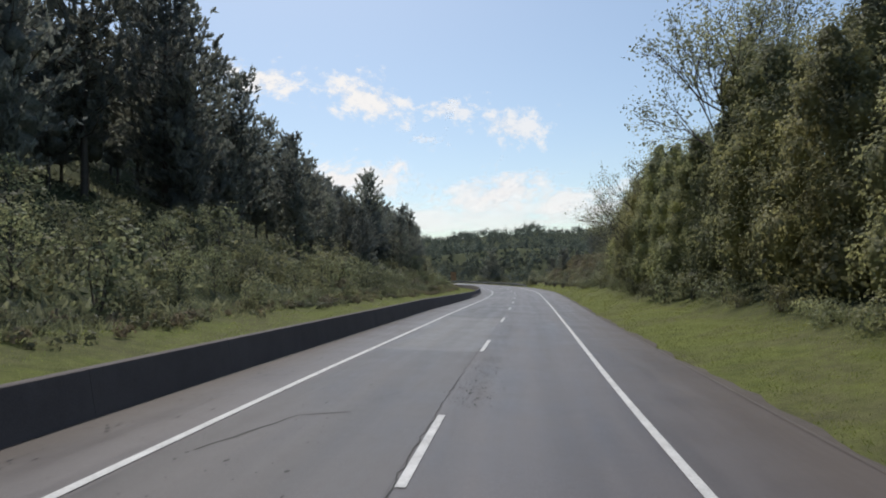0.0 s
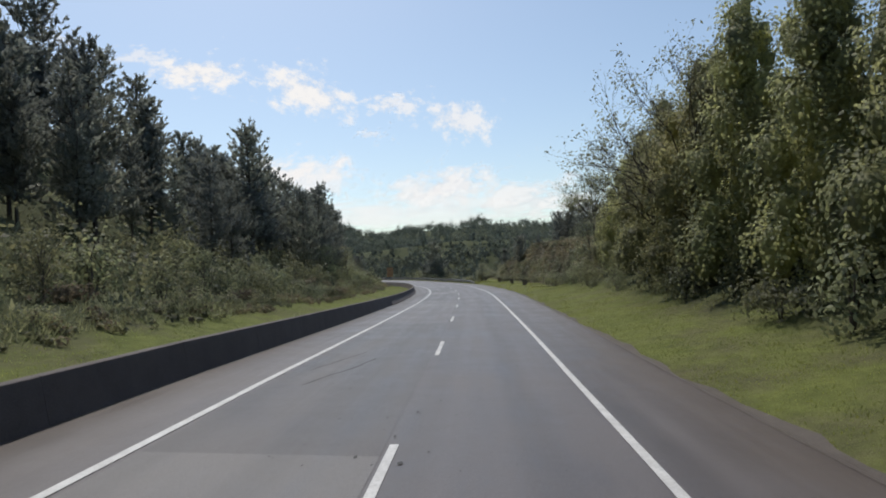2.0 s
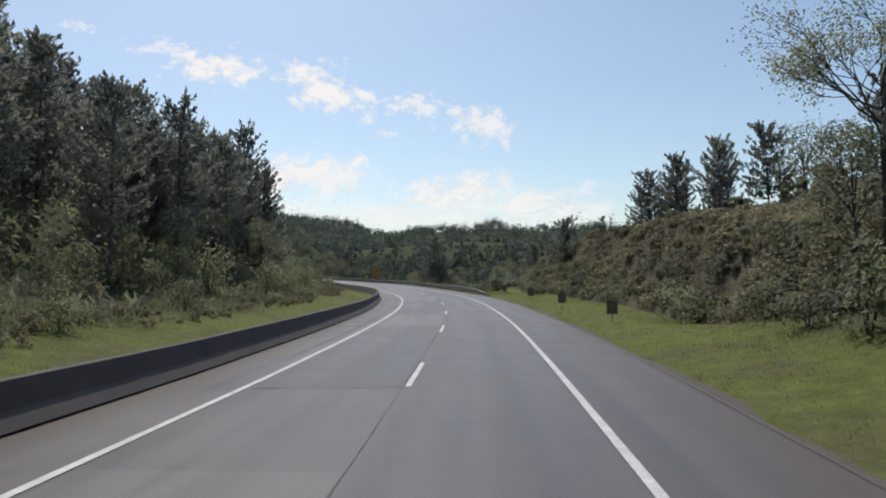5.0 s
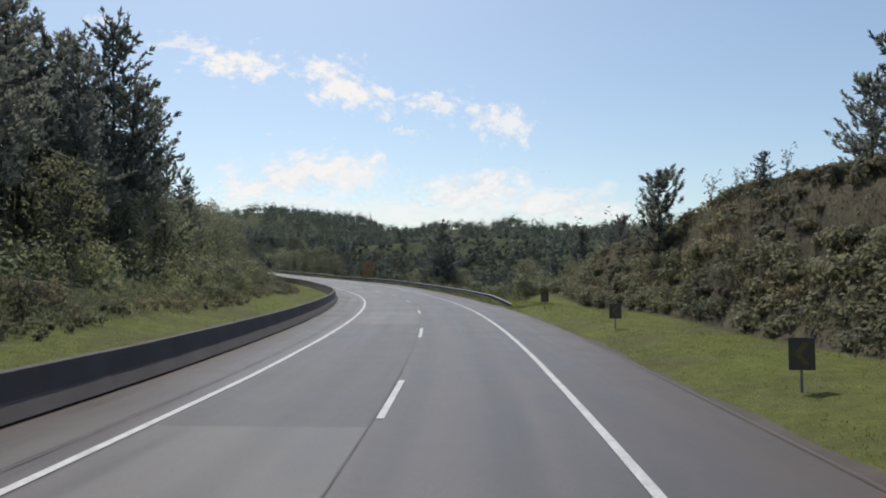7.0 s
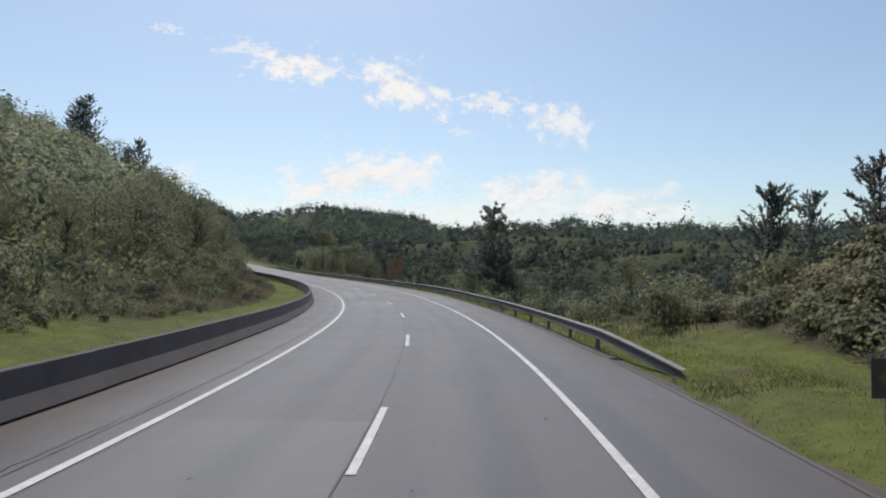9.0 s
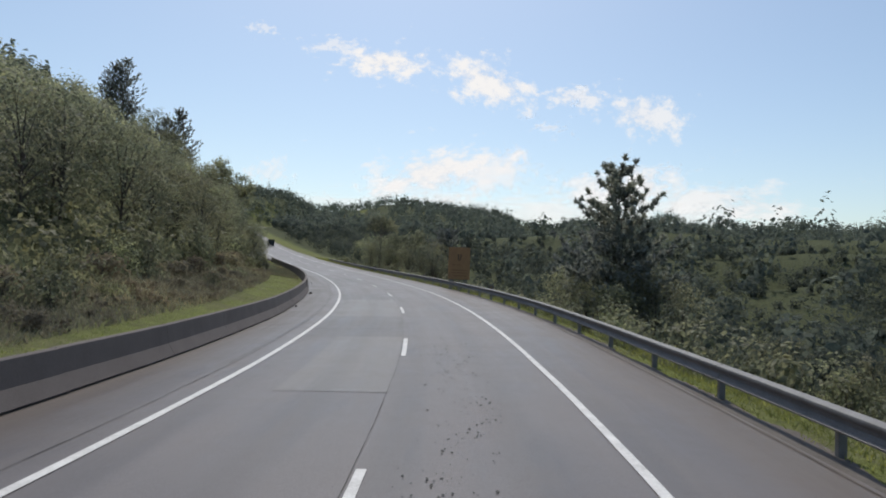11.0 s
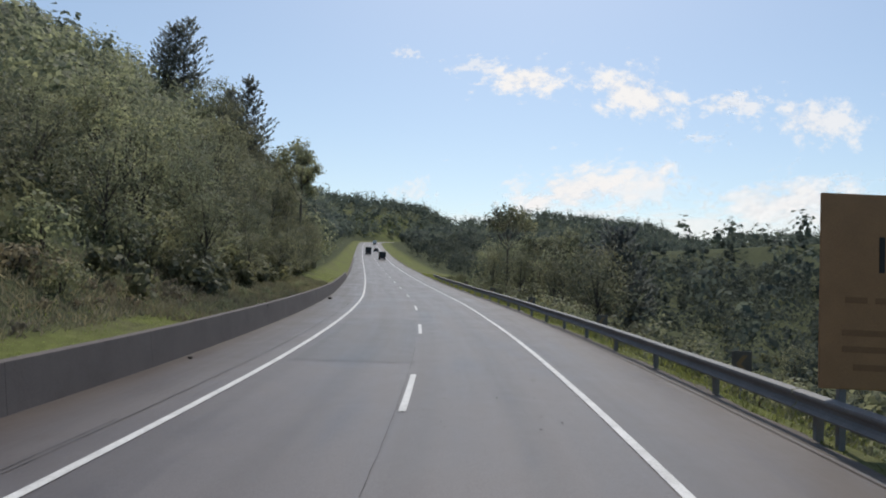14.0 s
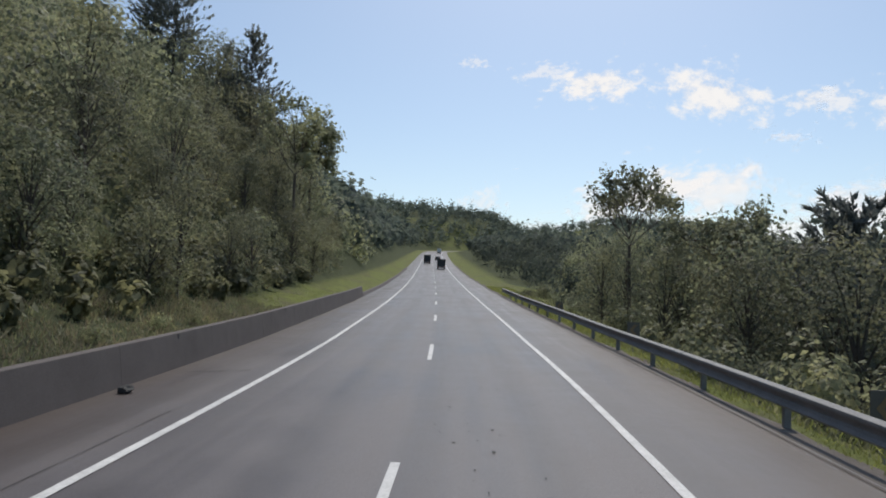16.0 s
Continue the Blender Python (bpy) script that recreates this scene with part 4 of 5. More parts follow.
# ---- signs ----
def chevron_sign():
    ob = thing("chevron_sign", "small dark chevron marker board on one post", "road sign", "curve markers")
    part("post", box(bmesh.new(), -0.022, 0.022, -0.03, 0.014, -0.4, 0.98, 0.005), POSTWOOD, ob)
    part("board", box(bmesh.new(), -0.25, 0.25, -0.052, -0.034, 0.42, 1.04, 0.008), BOARD, ob)
    bm = bmesh.new()
    pts = [(0.15, 0.94), (-0.02, 0.73), (0.15, 0.52), (0.02, 0.52), (-0.15, 0.73), (0.02, 0.94)]
    front, back = [bm.verts.new((x, -0.0575, z)) for x, z in pts], [bm.verts.new((x, -0.052, z)) for x, z in pts]
    for a, b, c, d in ((0, 1, 4, 5), (1, 2, 3, 4)):
        bm.faces.new((front[a], front[b], front[c], front[d]))
    for i in range(6):
        j = (i + 1) % 6
        bm.faces.new((front[i], back[i], back[j], front[j]))
    part("chevron", bm, AMBER, ob, "amber arrowhead pointing left")
    return ob


marker = chevron_sign()
marker.matrix_basis = frame_at(106.3, 7.85)
for s, u in ((119.6, 7.8), (133.0, 7.85), (147.0, 7.9), (217.7, 8.2), (231, 8.0), (243.2, 8.0), (258.4, 8.05), (273, 8.0), (289.5, 8.1)):
    copy_thing(marker, frame_at(s, u) if s < 200 or s > 285 else frame_at(s, u, -0.35))


def work_sign():
    """A tall orange panel on two posts, with a lane diagram and lines of small writing."""
    ob = thing("orange_road_sign", "tall orange warning panel on two posts behind the guardrail", "road sign")
    for x in (-0.62, 0.62):
        part("post", box(bmesh.new(), x - 0.05, x + 0.05, 0.0, 0.1, -2.5, 3.7, 0.01), POSTWOOD, ob)
    part("panel", box(bmesh.new(), -0.99, 0.99, -0.03, -0.004, 0.84, 3.72, 0.02), ORANGE, ob)
    for x0, x1, z in ((-0.62, -0.3, 2.1), (-0.18, 0.1, 2.1), (-0.66, 0.7, 1.62), (-0.66, 0.62, 1.38), (-0.5, 0.66, 1.12)):
        part("writing_bar", box(bmesh.new(), x0, x1, -0.036, -0.03, z, z + 0.09), ORANGE_DARK, ob, "faded line of small writing")
    for x0, x1, z0, z1, tilt in ((-0.13, -0.05, 2.56, 3.09, 0.0), (0.1, 0.18, 2.82, 3.09, 0.0), (0.04, 0.12, 2.54, 2.86, 0.3)):
        bm = box(bmesh.new(), x0, x1, -0.037, -0.03, z0, z1)
        bmesh.ops.rotate(bm, verts=bm.verts, cent=((x0 + x1) / 2, 0, (z0 + z1) / 2), matrix=Matrix.Rotation(tilt, 3, "Y"))
        part("diagram_stroke", bm, BLACK, ob, "black stroke of a lane diagram")
    return ob


yellow = work_sign()
yellow.matrix_basis = frame_at(224.7, 7.15, 0.0)


# ---- vehicles far up the road ----
def wheel_mesh(r, w):
    bm = bmesh.new()
    bmesh.ops.create_cone(bm, cap_ends=True, segments=16, radius1=r, radius2=r, depth=w, matrix=Matrix.Rotation(math.pi / 2, 4, "Y"))
    bmesh.ops.bevel(bm, geom=[e for e in bm.edges if abs(e.verts[0].co.x - e.verts[1].co.x) < 1e-5], offset=0.04, segments=2, affect="EDGES")
    me = bpy.data.meshes.new("wheel")
    bm.to_mesh(me)
    bm.free()
    me.materials.append(RUBBER)
    return me


def lorry(label, mat, length, high):
    ob = thing("lorry", label, "truck", "vehicles up the road")
    part("cargo_box", box(bmesh.new(), -1.28, 1.28, -length / 2, length / 2 - 2.3, 1.05, high, 0.06), mat, ob)
    part("cab", box(bmesh.new(), -1.22, 1.22, length / 2 - 2.1, length / 2, 0.65, min(high, 2.95), 0.16), mat, ob)
    part("chassis", box(bmesh.new(), -0.5, 0.5, -length / 2 + 0.1, length / 2 - 0.2, 0.6, 1.04, 0.02), BLACK, ob)
    part("rear_bumper", box(bmesh.new(), -1.2, 1.2, -length / 2 + 0.02, -length / 2 + 0.14, 0.5, 0.72, 0.02), POSTWOOD, ob)
    me = wheel_mesh(0.5, 0.32)
    for y in (-length / 2 + 1.0, -length / 2 + 2.2, length / 2 - 1.1):
        for x in (-1.05, 1.05):
            w = part("wheel", me, RUBBER, ob)
            w.location = (x, y, 0.5)
    for x in (-1.05, 1.05):
        part("tail_light", box(bmesh.new(), x - 0.12, x + 0.12, -length / 2 - 0.02, -length / 2 + 0.06, 0.8, 0.98, 0.01), RED_LAMP, ob)
    return ob


def small_car(label, mat):
    ob = thing("car", label, "car", "vehicles up the road")
    bm = bmesh.new()
    side = [(-2.05, 0.35), (-2.1, 0.75), (-2.0, 0.98), (-1.5, 1.02), (-1.05, 1.42), (0.35, 1.45), (1.0, 1.0), (1.9, 0.86), (2.05, 0.6), (2.0, 0.35)]
    L = [bm.verts.new((-0.85, y, z)) for y, z in side]
    R = [bm.verts.new((0.85, y, z)) for y, z in side]
    for i in range(len(side)):
        j = (i + 1) % len(side)
        bm.faces.new((L[i], L[j], R[j], R[i]))
    bm.faces.new(L[::-1])
    bm.faces.new(R)
    bmesh.ops.recalc_face_normals(bm, faces=bm.faces)
    bmesh.ops.bevel(bm, geom=list(bm.edges), offset=0.06, segments=2, affect="EDGES")
    part("body", bm, mat, ob)
    part("rear_window", box(bmesh.new(), -0.66, 0.66, -1.4, -1.26, 1.08, 1.34, 0.02), GLASS_DARK, ob)
    me = wheel_mesh(0.31, 0.2)
    for y in (-1.3, 1.3):
        for x in (-0.78, 0.78):
            w = part("wheel", me, RUBBER, ob)
            w.location = (x, y, 0.31)
    for x in (-0.7, 0.7):
        part("tail_light", box(bmesh.new(), x - 0.12, x + 0.12, -2.13, -2.0, 0.72, 0.9, 0.02), RED_LAMP, ob)
    return ob


SMALL = Matrix.Diagonal((0.74, 0.7, 0.62, 1))
lorry("small dark lorry with a high covered load", TRUCK_DARK, 8.0, 3.5).matrix_basis = frame_at(397, 1.8, 0.0) @ SMALL
lorry("dark high-sided lorry in the passing lane", TRUCK_DARK, 9.0, 3.8).matrix_basis = frame_at(431, -1.7, 0.0) @ SMALL
small_car("small dark grey hatchback", CAR_GREY).matrix_basis = frame_at(459, 1.5, 0.0)
lorry("white lorry near the crest of the road", TRUCK_WHITE, 9.0, 3.6).matrix_basis = frame_at(560, 2.2, 0.0) @ SMALL

# ---- clouds, far behind everything: turn, height, width, depth in degrees, tilt, thickness ----
for turn, up, wide, deep, tilt, thick in ((27.2, 18.6, 4.2, 1.6, 5, 0.6), (23.0, 17.6, 7.0, 3.4, 4, 1.0), (13.9, 16.2, 8.4, 4.4, -20, 1.0), (6.4, 15.1, 5.2, 2.4, -6, 0.75),
                                          (0.7, 13.4, 6.6, 4.4, -18, 0.8), (8.6, 12.7, 2.6, 1.0, -1, 0.5), (13.0, 8.6, 5.5, 5.2, 20, 0.6), (1.8, 8.0, 9.5, 4.0, 8, 0.8),
                                          (1.6, 5.7, 26, 4.2, -2, 0.5), (33.1, 19.3, 2.2, 1.2, 4, 0.5), (32.1, 7.9, 4.0, 3.2, 3, 0.5), (18.1, 8.6, 13.5, 5.4, 8, 1.0),
                                          (3.4, 7.6, 10, 4.6, -1, 0.75), (-5.5, 6.4, 12, 4.0, -1, 0.75), (20, 5.6, 30, 3.6, 0, 0.4)):
    D = 4200.0
    a, e = radians(turn), radians(up)
    c = Vector((-math.sin(a) * math.cos(e), math.cos(a) * math.cos(e), math.sin(e))) * D
    bm = bmesh.new()
    bmesh.ops.create_grid(bm, x_segments=1, y_segments=1, size=1)
    me = bpy.data.meshes.new("cloud")
    bm.to_mesh(me)
    bm.free()
    me.materials.append(CLOUD)
    ob = tagged(new("cloud", me), "sunlit white cloud in a pale blue sky", "cloud", kind="structure")
    half = D * math.tan(radians(wide * 0.9)), D * math.tan(radians(deep * 0.74))
    ob.matrix_basis = look(c, (0, 0, 0)) @ Matrix.Rotation(radians(-tilt), 4, "Z") @ Matrix.Diagonal((*half, 1, 1))
    ob.color = (thick, thick, thick, 1)

# ---- trees and shrubs ----
rng = np.random.default_rng(11)
PINES = [pine(1, 17, 3.6, 0.16), pine(2, 17, 3.1, 0.12), pine(3, 17, 3.9, 0.22)]
FINE_PINES = [pine(5, 17, 3.7, 0.2, True), pine(6, 17, 3.2, 0.16, True)]
YOUNG_PINES = [pine(7, 7.5, 2.0, 0.08, True, "young dense dark green pine on the bank", 1.7, (0.4, 0.1, 18, 0.5, 0.62), 0.42), pine(8, 7.5, 2.0, 0.1, True, "young dense dark green pine on the bank", 1.7, (0.4, 0.1, 18, 0.5, 0.62), 0.42)]
WIDE_PINE = pine(9, 15, 4.7, 0.12, True, "large spreading dark pine standing below the road", 1.2, (0.5, 0.11, 34, 0.7, 0.4), 0.85)
RIDGE_PINES = [pine(12, 17, 4.4, 0.08, True, "dense dark pine standing above the hillside trees"), pine(13, 17, 3.8, 0.08, True, "dense dark pine standing above the hillside trees")]
LEAFY = [broadleaf(21, 10, 3.6, 0.27, 2100, 0.14), broadleaf(22, 10, 3.0, 0.26, 1950, 0.12), broadleaf(23, 10, 4.2, 0.29, 2200, 0.14), broadleaf(24, 10, 3.2, 0.26, 2000, 0.12)]
SCRUBBY = [broadleaf(25, 6, 2.6, 0.25, 1100, 0.12, SHRUB, False, "small grey-green tree among the scrub", "small_tree"), broadleaf(26, 6, 2.2, 0.24, 1000, 0.15, SHRUB, False, "small grey-green tree among the scrub", "small_tree")]
VINES = [vine_tree(31, 14, 3.6, "tall tree smothered in green creepers"), vine_tree(32, 14, 3.0, "tall tree smothered in green creepers"),
         vine_tree(33, 14, 4.2, "broad tree hung with yellow-green creepers")]
BUSHES = [bush(41, 2.4, 1.8), bush(42, 2.0, 2.2), bush(43, 3.0, 1.6, None, 0.24), bush(44, 1.2, 1.4, None, 0.16)]
DRY_BUSH = [bush(45, 1.4, 1.2, STRAW, 0.24, 360, "dry brownish roadside shrub"), bush(46, 1.0, 1.6, STRAW, 0.22, 360, "dry brownish roadside shrub")]
FAR_CROWNS, FAR_SCRUB, VALLEY = [], [], []


def some(row):
    return row[rng.integers(len(row))]


# left slope: pines, their tops rising up the hill
def pine_top(u):
    return np.interp(-u, (15, 18, 22, 26, 32, 40, 50, 70), (13, 14.5, 17.5, 20.3, 24.5, 31, 41, 54))


for s, u, top in ((107, -50, 43.3), (107, -37.7, 28.6), (101, -39.2, 30.8), (101, -22.5, 20.3), (105.5, -24, 20.9), (155, -21.4, 20.3), (149, -23, 17.5), (158.5, -19.5, 15.6), (161, -21.5, 13.6), (163.5, -18.6, 10.6), (160, -25, 16.5),
                  (88, -51, 52), (76, -26, 21.2), (61, -26.5, 24.5), (57, -30, 30), (50, -28, 31), (72, -43, 43), (44, -31, 32), (122, -19, 15.8), (128, -20, 15.5), (134, -19, 15), (140, -21, 16.5), (145, -19.5, 15.5), (137, -24.5, 18.5), (130, -25, 18.5), (151, -19, 15), (152.5, -24, 19)):
    size = (top - float(ground_z(s, u) - road_z(s))) / 17
    put(some(FINE_PINES), s, u, size, rng.uniform(0, 6))
for s in np.arange(8, 156, 6.6):
    for u in (-20.5, -25.5, -31.5, -38, -46):
        ss, uu = s + rng.uniform(-2.4, 2.4), u + rng.uniform(-2.2, 2.2)
        if ss > 152 or (ss > 112 and uu < -42) or (uu > -23.5 and ss < 78) or (uu > -27 and ss < 48):
            continue
        if rng.random() < 0.12:
            continue
        top = float(pine_top(uu)) * rng.uniform(0.74, 0.95) * float(np.interp(ss, (45, 60), (1.12, 1.0)))
        size = (top - float(ground_z(ss, uu) - road_z(ss))) / 17
        if size > 0.3:
            put(some(FINE_PINES) if uu > -28 and ss > 60 else some(PINES), ss, uu, size, rng.uniform(0, 6))
# scrub and small trees climbing the slope below the pines
for s in np.arange(6, 120, 5.5):
    for u in (-15.5, -18.5, -21.5, -24.5):
        if (u < -21 and s > 78) or (u < -24 and s > 50):
            continue
        put(some(SCRUBBY), s + rng.uniform(-2, 2), u + rng.uniform(-1.2, 1.2), rng.uniform(0.4, 0.85) * (1.0 if s < 50 else 0.66), rng.uniform(0, 6), 0.2)
# shrubs in front of the pines
for s in np.arange(2, 168, 3.3):
    for u, lo, hi in ((-11.8, 0.4, 0.75), (-14.4, 0.7, 1.25)):
        if u < -14 and s < 20:
            continue
        if rng.random() < 0.22:
            continue
        put(some(BUSHES) if rng.random() < 0.88 else some(DRY_BUSH), s + rng.uniform(-1, 1), u + rng.uniform(-0.9, 0.9), rng.uniform(lo, hi), rng.uniform(0, 6), 0.1)
    FAR_SCRUB += [(s + rng.uniform(-1, 1), -17 + rng.uniform(-1, 1), rng.uniform(1.6, 3.4)), (s + rng.uniform(-1, 1), -19.5 + rng.uniform(-1, 1), rng.uniform(2, 4.4)), (s + rng.uniform(-1, 1), -22.5 + rng.uniform(-1, 1), rng.uniform(2, 4.2))]
for s in np.arange(110, 165, 9.0):
    put(some(LEAFY), s + rng.uniform(-2, 2), -18.0 + rng.uniform(-1.5, 1.5), rng.uniform(0.4, 0.6), rng.uniform(0, 6), 0.2)

# left slope farther on: steep mixed wood
for s, u, top, kind in ((338, -38.8, 45.0, 0), (335.5, -41, 43.0, 1), (333.5, -26.1, 33.5, 0), (331, -28.5, 31.0, 1)):
    put(RIDGE_PINES[kind], s, u, (top - float(ground_z(s, u) - road_z(s))) / 17, rng.uniform(0, 6))
for s, u, top in ((305, -15, 12.5), (312, -17, 15), (318, -15.5, 13.5), (323, -20.5, 20), (328, -24, 24), (334, -31, 33), (320, -27, 27)):
    put(some(LEAFY), s, u, (top - float(ground_z(s, u) - road_z(s))) / 10, rng.uniform(0, 6))
SLENDER = fan_tree(63, 12, 1.7, (0, 0), 7, 0.3, "slender tree with a small open crown on a bare trunk", 0.58, 8)
put(SLENDER, 302, -12.6, (16.4 - float(ground_z(302, -12.6) - road_z(302))) / 12, 0.3)
SPREADING = fan_tree(64, 12, 3.6, (0, 0), 7, 0.42, "broad open-crowned tree at the edge of the wood", 0.5)
put(SPREADING, 334, -17.5, (22.6 - float(ground_z(334, -17.5) - road_z(334))) / 12, 1.3)
for s in np.arange(170, 350, 4.4):
    for u in (-12.0, -15.5, -19.5, -24, -29, -34.5, -41, -48, -56):
        ss, uu = s + rng.uniform(-2.2, 2.2), u + rng.uniform(-1.6, 1.6)
        if uu > -14 and ss < 246:
            continue
        if ss < 222 and uu > -17.5 - (222 - ss) * 0.04:
            continue
        if uu > -25 and ss < 332:
            put(some(LEAFY), ss, uu, (0.72 if ss > 285 else 0.85) * rng.choice([0.45, 0.6, 0.75, 0.9, 1.0]) * rng.uniform(0.9, 1.1) if uu < -14 else rng.uniform(0.35, 0.6), rng.uniform(0, 6), 0.3)
        else:
            FAR_CROWNS.append((ss, uu, rng.uniform(4, 9.5) * (0.85 if ss > 285 else 0.95), 0))
for s in np.arange(168, 330, 3.8):
    for u, lo, hi in ((-11.6, 0.35, 0.7), (-13.4, 0.7, 1.2)) + (((-9.2, 0.2, 0.35),) if 242 < s < 274 else ()):
        if rng.random() < (0.45 if s < 250 and u > -12 else 0.1):
            continue
        dry = s < 245 and rng.random() < 0.5
        put(some(DRY_BUSH) if dry else some(BUSHES), s + rng.uniform(-1, 1), u + rng.uniform(-0.8, 0.8), rng.uniform(lo, hi), rng.uniform(0, 6), 0.1)
    FAR_SCRUB += [(s + rng.uniform(-1, 1), -15.2 + rng.uniform(-1, 1), rng.uniform(1.6, 3.2)), (s + rng.uniform(-1, 1), -18 + rng.uniform(-1, 1), rng.uniform(1.8, 3.6)), (s + rng.uniform(-1, 1), -21.5 + rng.uniform(-1, 1), rng.uniform(1.8, 3.6))]

for _ in range(130):
    s = rng.uniform(240, 300)
    FAR_SCRUB.append((s, -rng.uniform(10.0, 13.5), rng.uniform(0.7, 1.6)))

# right: wall of creeper-covered trees, then the open cutting
for s, u, top, kind in ((6, 14, 12, 0), (13, 14.2, 13, 2), (20, 13.6, 11.5, 1), (27, 14, 12.5, 0), (33.5, 14.2, 14, 2), (40, 15.0, 17.0, 1), (46, 13.6, 12.4, 0), (52, 13.4, 13.0, 1),
                        (58, 13.4, 14.2, 1), (64, 13.8, 13.4, 2), (70, 13.8, 13.0, 0), (76, 13.8, 12.4, 1), (82, 14.2, 11.2, 2), (88.5, 14.4, 9.6, 0), (95, 15, 8.4, 1), (31, 18, 17, 0),
                        (43, 18.5, 17, 2), (52, 18, 15.5, 0), (60, 18, 15.5, 1), (68, 18, 14.5, 0), (78, 18.5, 13, 2), (20, 18, 15, 2), (10, 18, 15, 1)):
    put(VINES[kind], s, u, (top - float(ground_z(s, u) - road_z(s))) / 14, rng.uniform(-0.5, 0.5), 0.2)
for s in np.arange(6, 98, 9):
    put(some(LEAFY), s + rng.uniform(-2, 2), 22.5 + rng.uniform(-2, 2), rng.uniform(0.7, 1.0) * (1.0 if s < 55 else 0.6), rng.uniform(0, 6), 0.3)
for s in np.arange(0, 108, 3.2):
    put(some(BUSHES), s + rng.uniform(-0.8, 0.8), 11.5 + rng.uniform(-0.5, 0.6), rng.uniform(0.5, 1.0), rng.uniform(0, 6), 0.1)
    FAR_SCRUB.append((s, 13.3 + rng.uniform(-0.6, 0.6), rng.uniform(1.8, 3.5)))
FAN = fan_tree(51, 13, 5.4, (-0.35, -0.1), 5)
put(FAN, 64, 12.9, 1.0, 0.0)
put(FAN, 70.5, 12.7, 0.93, 1.1)
TALL = fan_tree(55, 17, 6.0, (0, 0), 11, 0.22, "tall feathery tree rising out of the creepers", 0.45)
put(TALL, 97, 14.4, (12.2 - float(ground_z(97, 14.4) - road_z(97))) / 17, 0.4)
put(TALL, 41, 14.4, (20.0 - float(ground_z(41, 14.4) - road_z(41))) / 17, 2.2)
THIN = fan_tree(53, 9, 2.2, (0, 0), 5, 0.2, "thin weedy sapling with a few leaves at its top", 0.55, 4)
for s, u, size in ((134, 14.0, 0.17), (132, 14.1, 0.15), (136.5, 14.0, 0.12), (147, 13.9, 0.24), (145.5, 14, 0.2), (148.5, 13.9, 0.2), (138.3, 14, 0.14)):
    put(THIN, s, u, size, s)
for s, u, size in ((98, 14, 0.5), (104, 17, 0.45), (112, 20, 0.4)):
    put(some(LEAFY), s, u, size, rng.uniform(0, 6), 0.2)
for s, u, top in ((131.5, 17.5, 10.0), (129, 17.2, 10.9), (126.5, 18.5, 11.4), (123.5, 17.2, 10.3), (120.5, 19, 11.4), (117, 17.5, 10.4), (113, 18.5, 10.8), (134.8, 15.0, 7.7), (107, 21, 11.5),
                  (163, 20, 7.4), (170, 22, 7.0), (166, 17, 6.4)):
    put(some(YOUNG_PINES), s, u, (top - float(ground_z(s, u) - road_z(s))) / 7.5, rng.uniform(0, 6))
BUSHY_PINE = pine(10, 4.2, 1.15, 0.12, True, "small bushy dark pine on the brow of the cutting", 2.3, (0.26, 0.045, 44, 0.6, 0.4), 0.75)
put(BUSHY_PINE, 142.8, 13.5, (7.95 - float(ground_z(142.8, 13.5) - road_z(142.8))) / 4.2, 1.0)
for _ in range(26):
    s, u = rng.uniform(100, 174), rng.uniform(18, 34)
    put(some(DRY_BUSH) if rng.random() < 0.85 else some(BUSHES), s, u, rng.uniform(0.4, 0.9), rng.uniform(0, 6), 0.1)
CUT_DRY = [(rng.uniform(95, 170), rng.uniform(12.3, 18), rng.uniform(0.25, 0.5)) for _ in range(900)]
CUT_GREEN = [(rng.uniform(95, 168), 11.85 + 1.7 * rng.random() ** 1.3, rng.uniform(0.5, 1.1)) for _ in range(330)] + [(rng.uniform(95, 168), rng.uniform(13.4, 17), rng.uniform(0.4, 0.7)) for _ in range(110)]
STALKS = [weed_stalk(90 + i, h) for i, h in enumerate((2.0, 1.5, 1.8))]
for s, u, size in ((151.2, 15.0, 1.05), (150.2, 15.2, 0.9), (149.2, 14.8, 1.0), (148.4, 15.1, 0.8), (147.4, 14.9, 0.7), (139.6, 15.0, 0.9), (137.6, 15.2, 0.8), (136.5, 15.0, 0.7), (133.6, 15.4, 0.8), (128.5, 15.2, 0.9)):
    put(some(STALKS), s, u, size, rng.uniform(0, 6))
for _ in range(60):
    FAR_SCRUB.append((rng.uniform(98, 172), 18 + 12 * rng.random() ** 1.6, rng.uniform(0.8, 1.6)))

# right, below the guardrail: scrub and trees falling away to the valley
put(WIDE_PINE, 215, 17.6, (10.8 - float(ground_z(215, 17.6) - road_z(215))) / 15, 0.5)
put(YOUNG_PINES[0], 286, 25.8, (7.2 - float(ground_z(286, 25.8) - road_z(286))) / 7.5, 0.5)
put(YOUNG_PINES[1], 289, 25.4, (6.5 - float(ground_z(289, 25.4) - road_z(289))) / 7.5, 2.5)
FLAT_TOP = fan_tree(61, 12, 4.4, (0, 0), 4, 0.32, "slender tree with a broad open crown", 0.6)
put(FLAT_TOP, 292, 13.4, (10.2 - float(ground_z(292, 13.4) - road_z(292))) / 12, 0.0)
put(FLAT_TOP, 288, 18.8, (7.7 - float(ground_z(288, 18.8) - road_z(288))) / 12, 2.0)
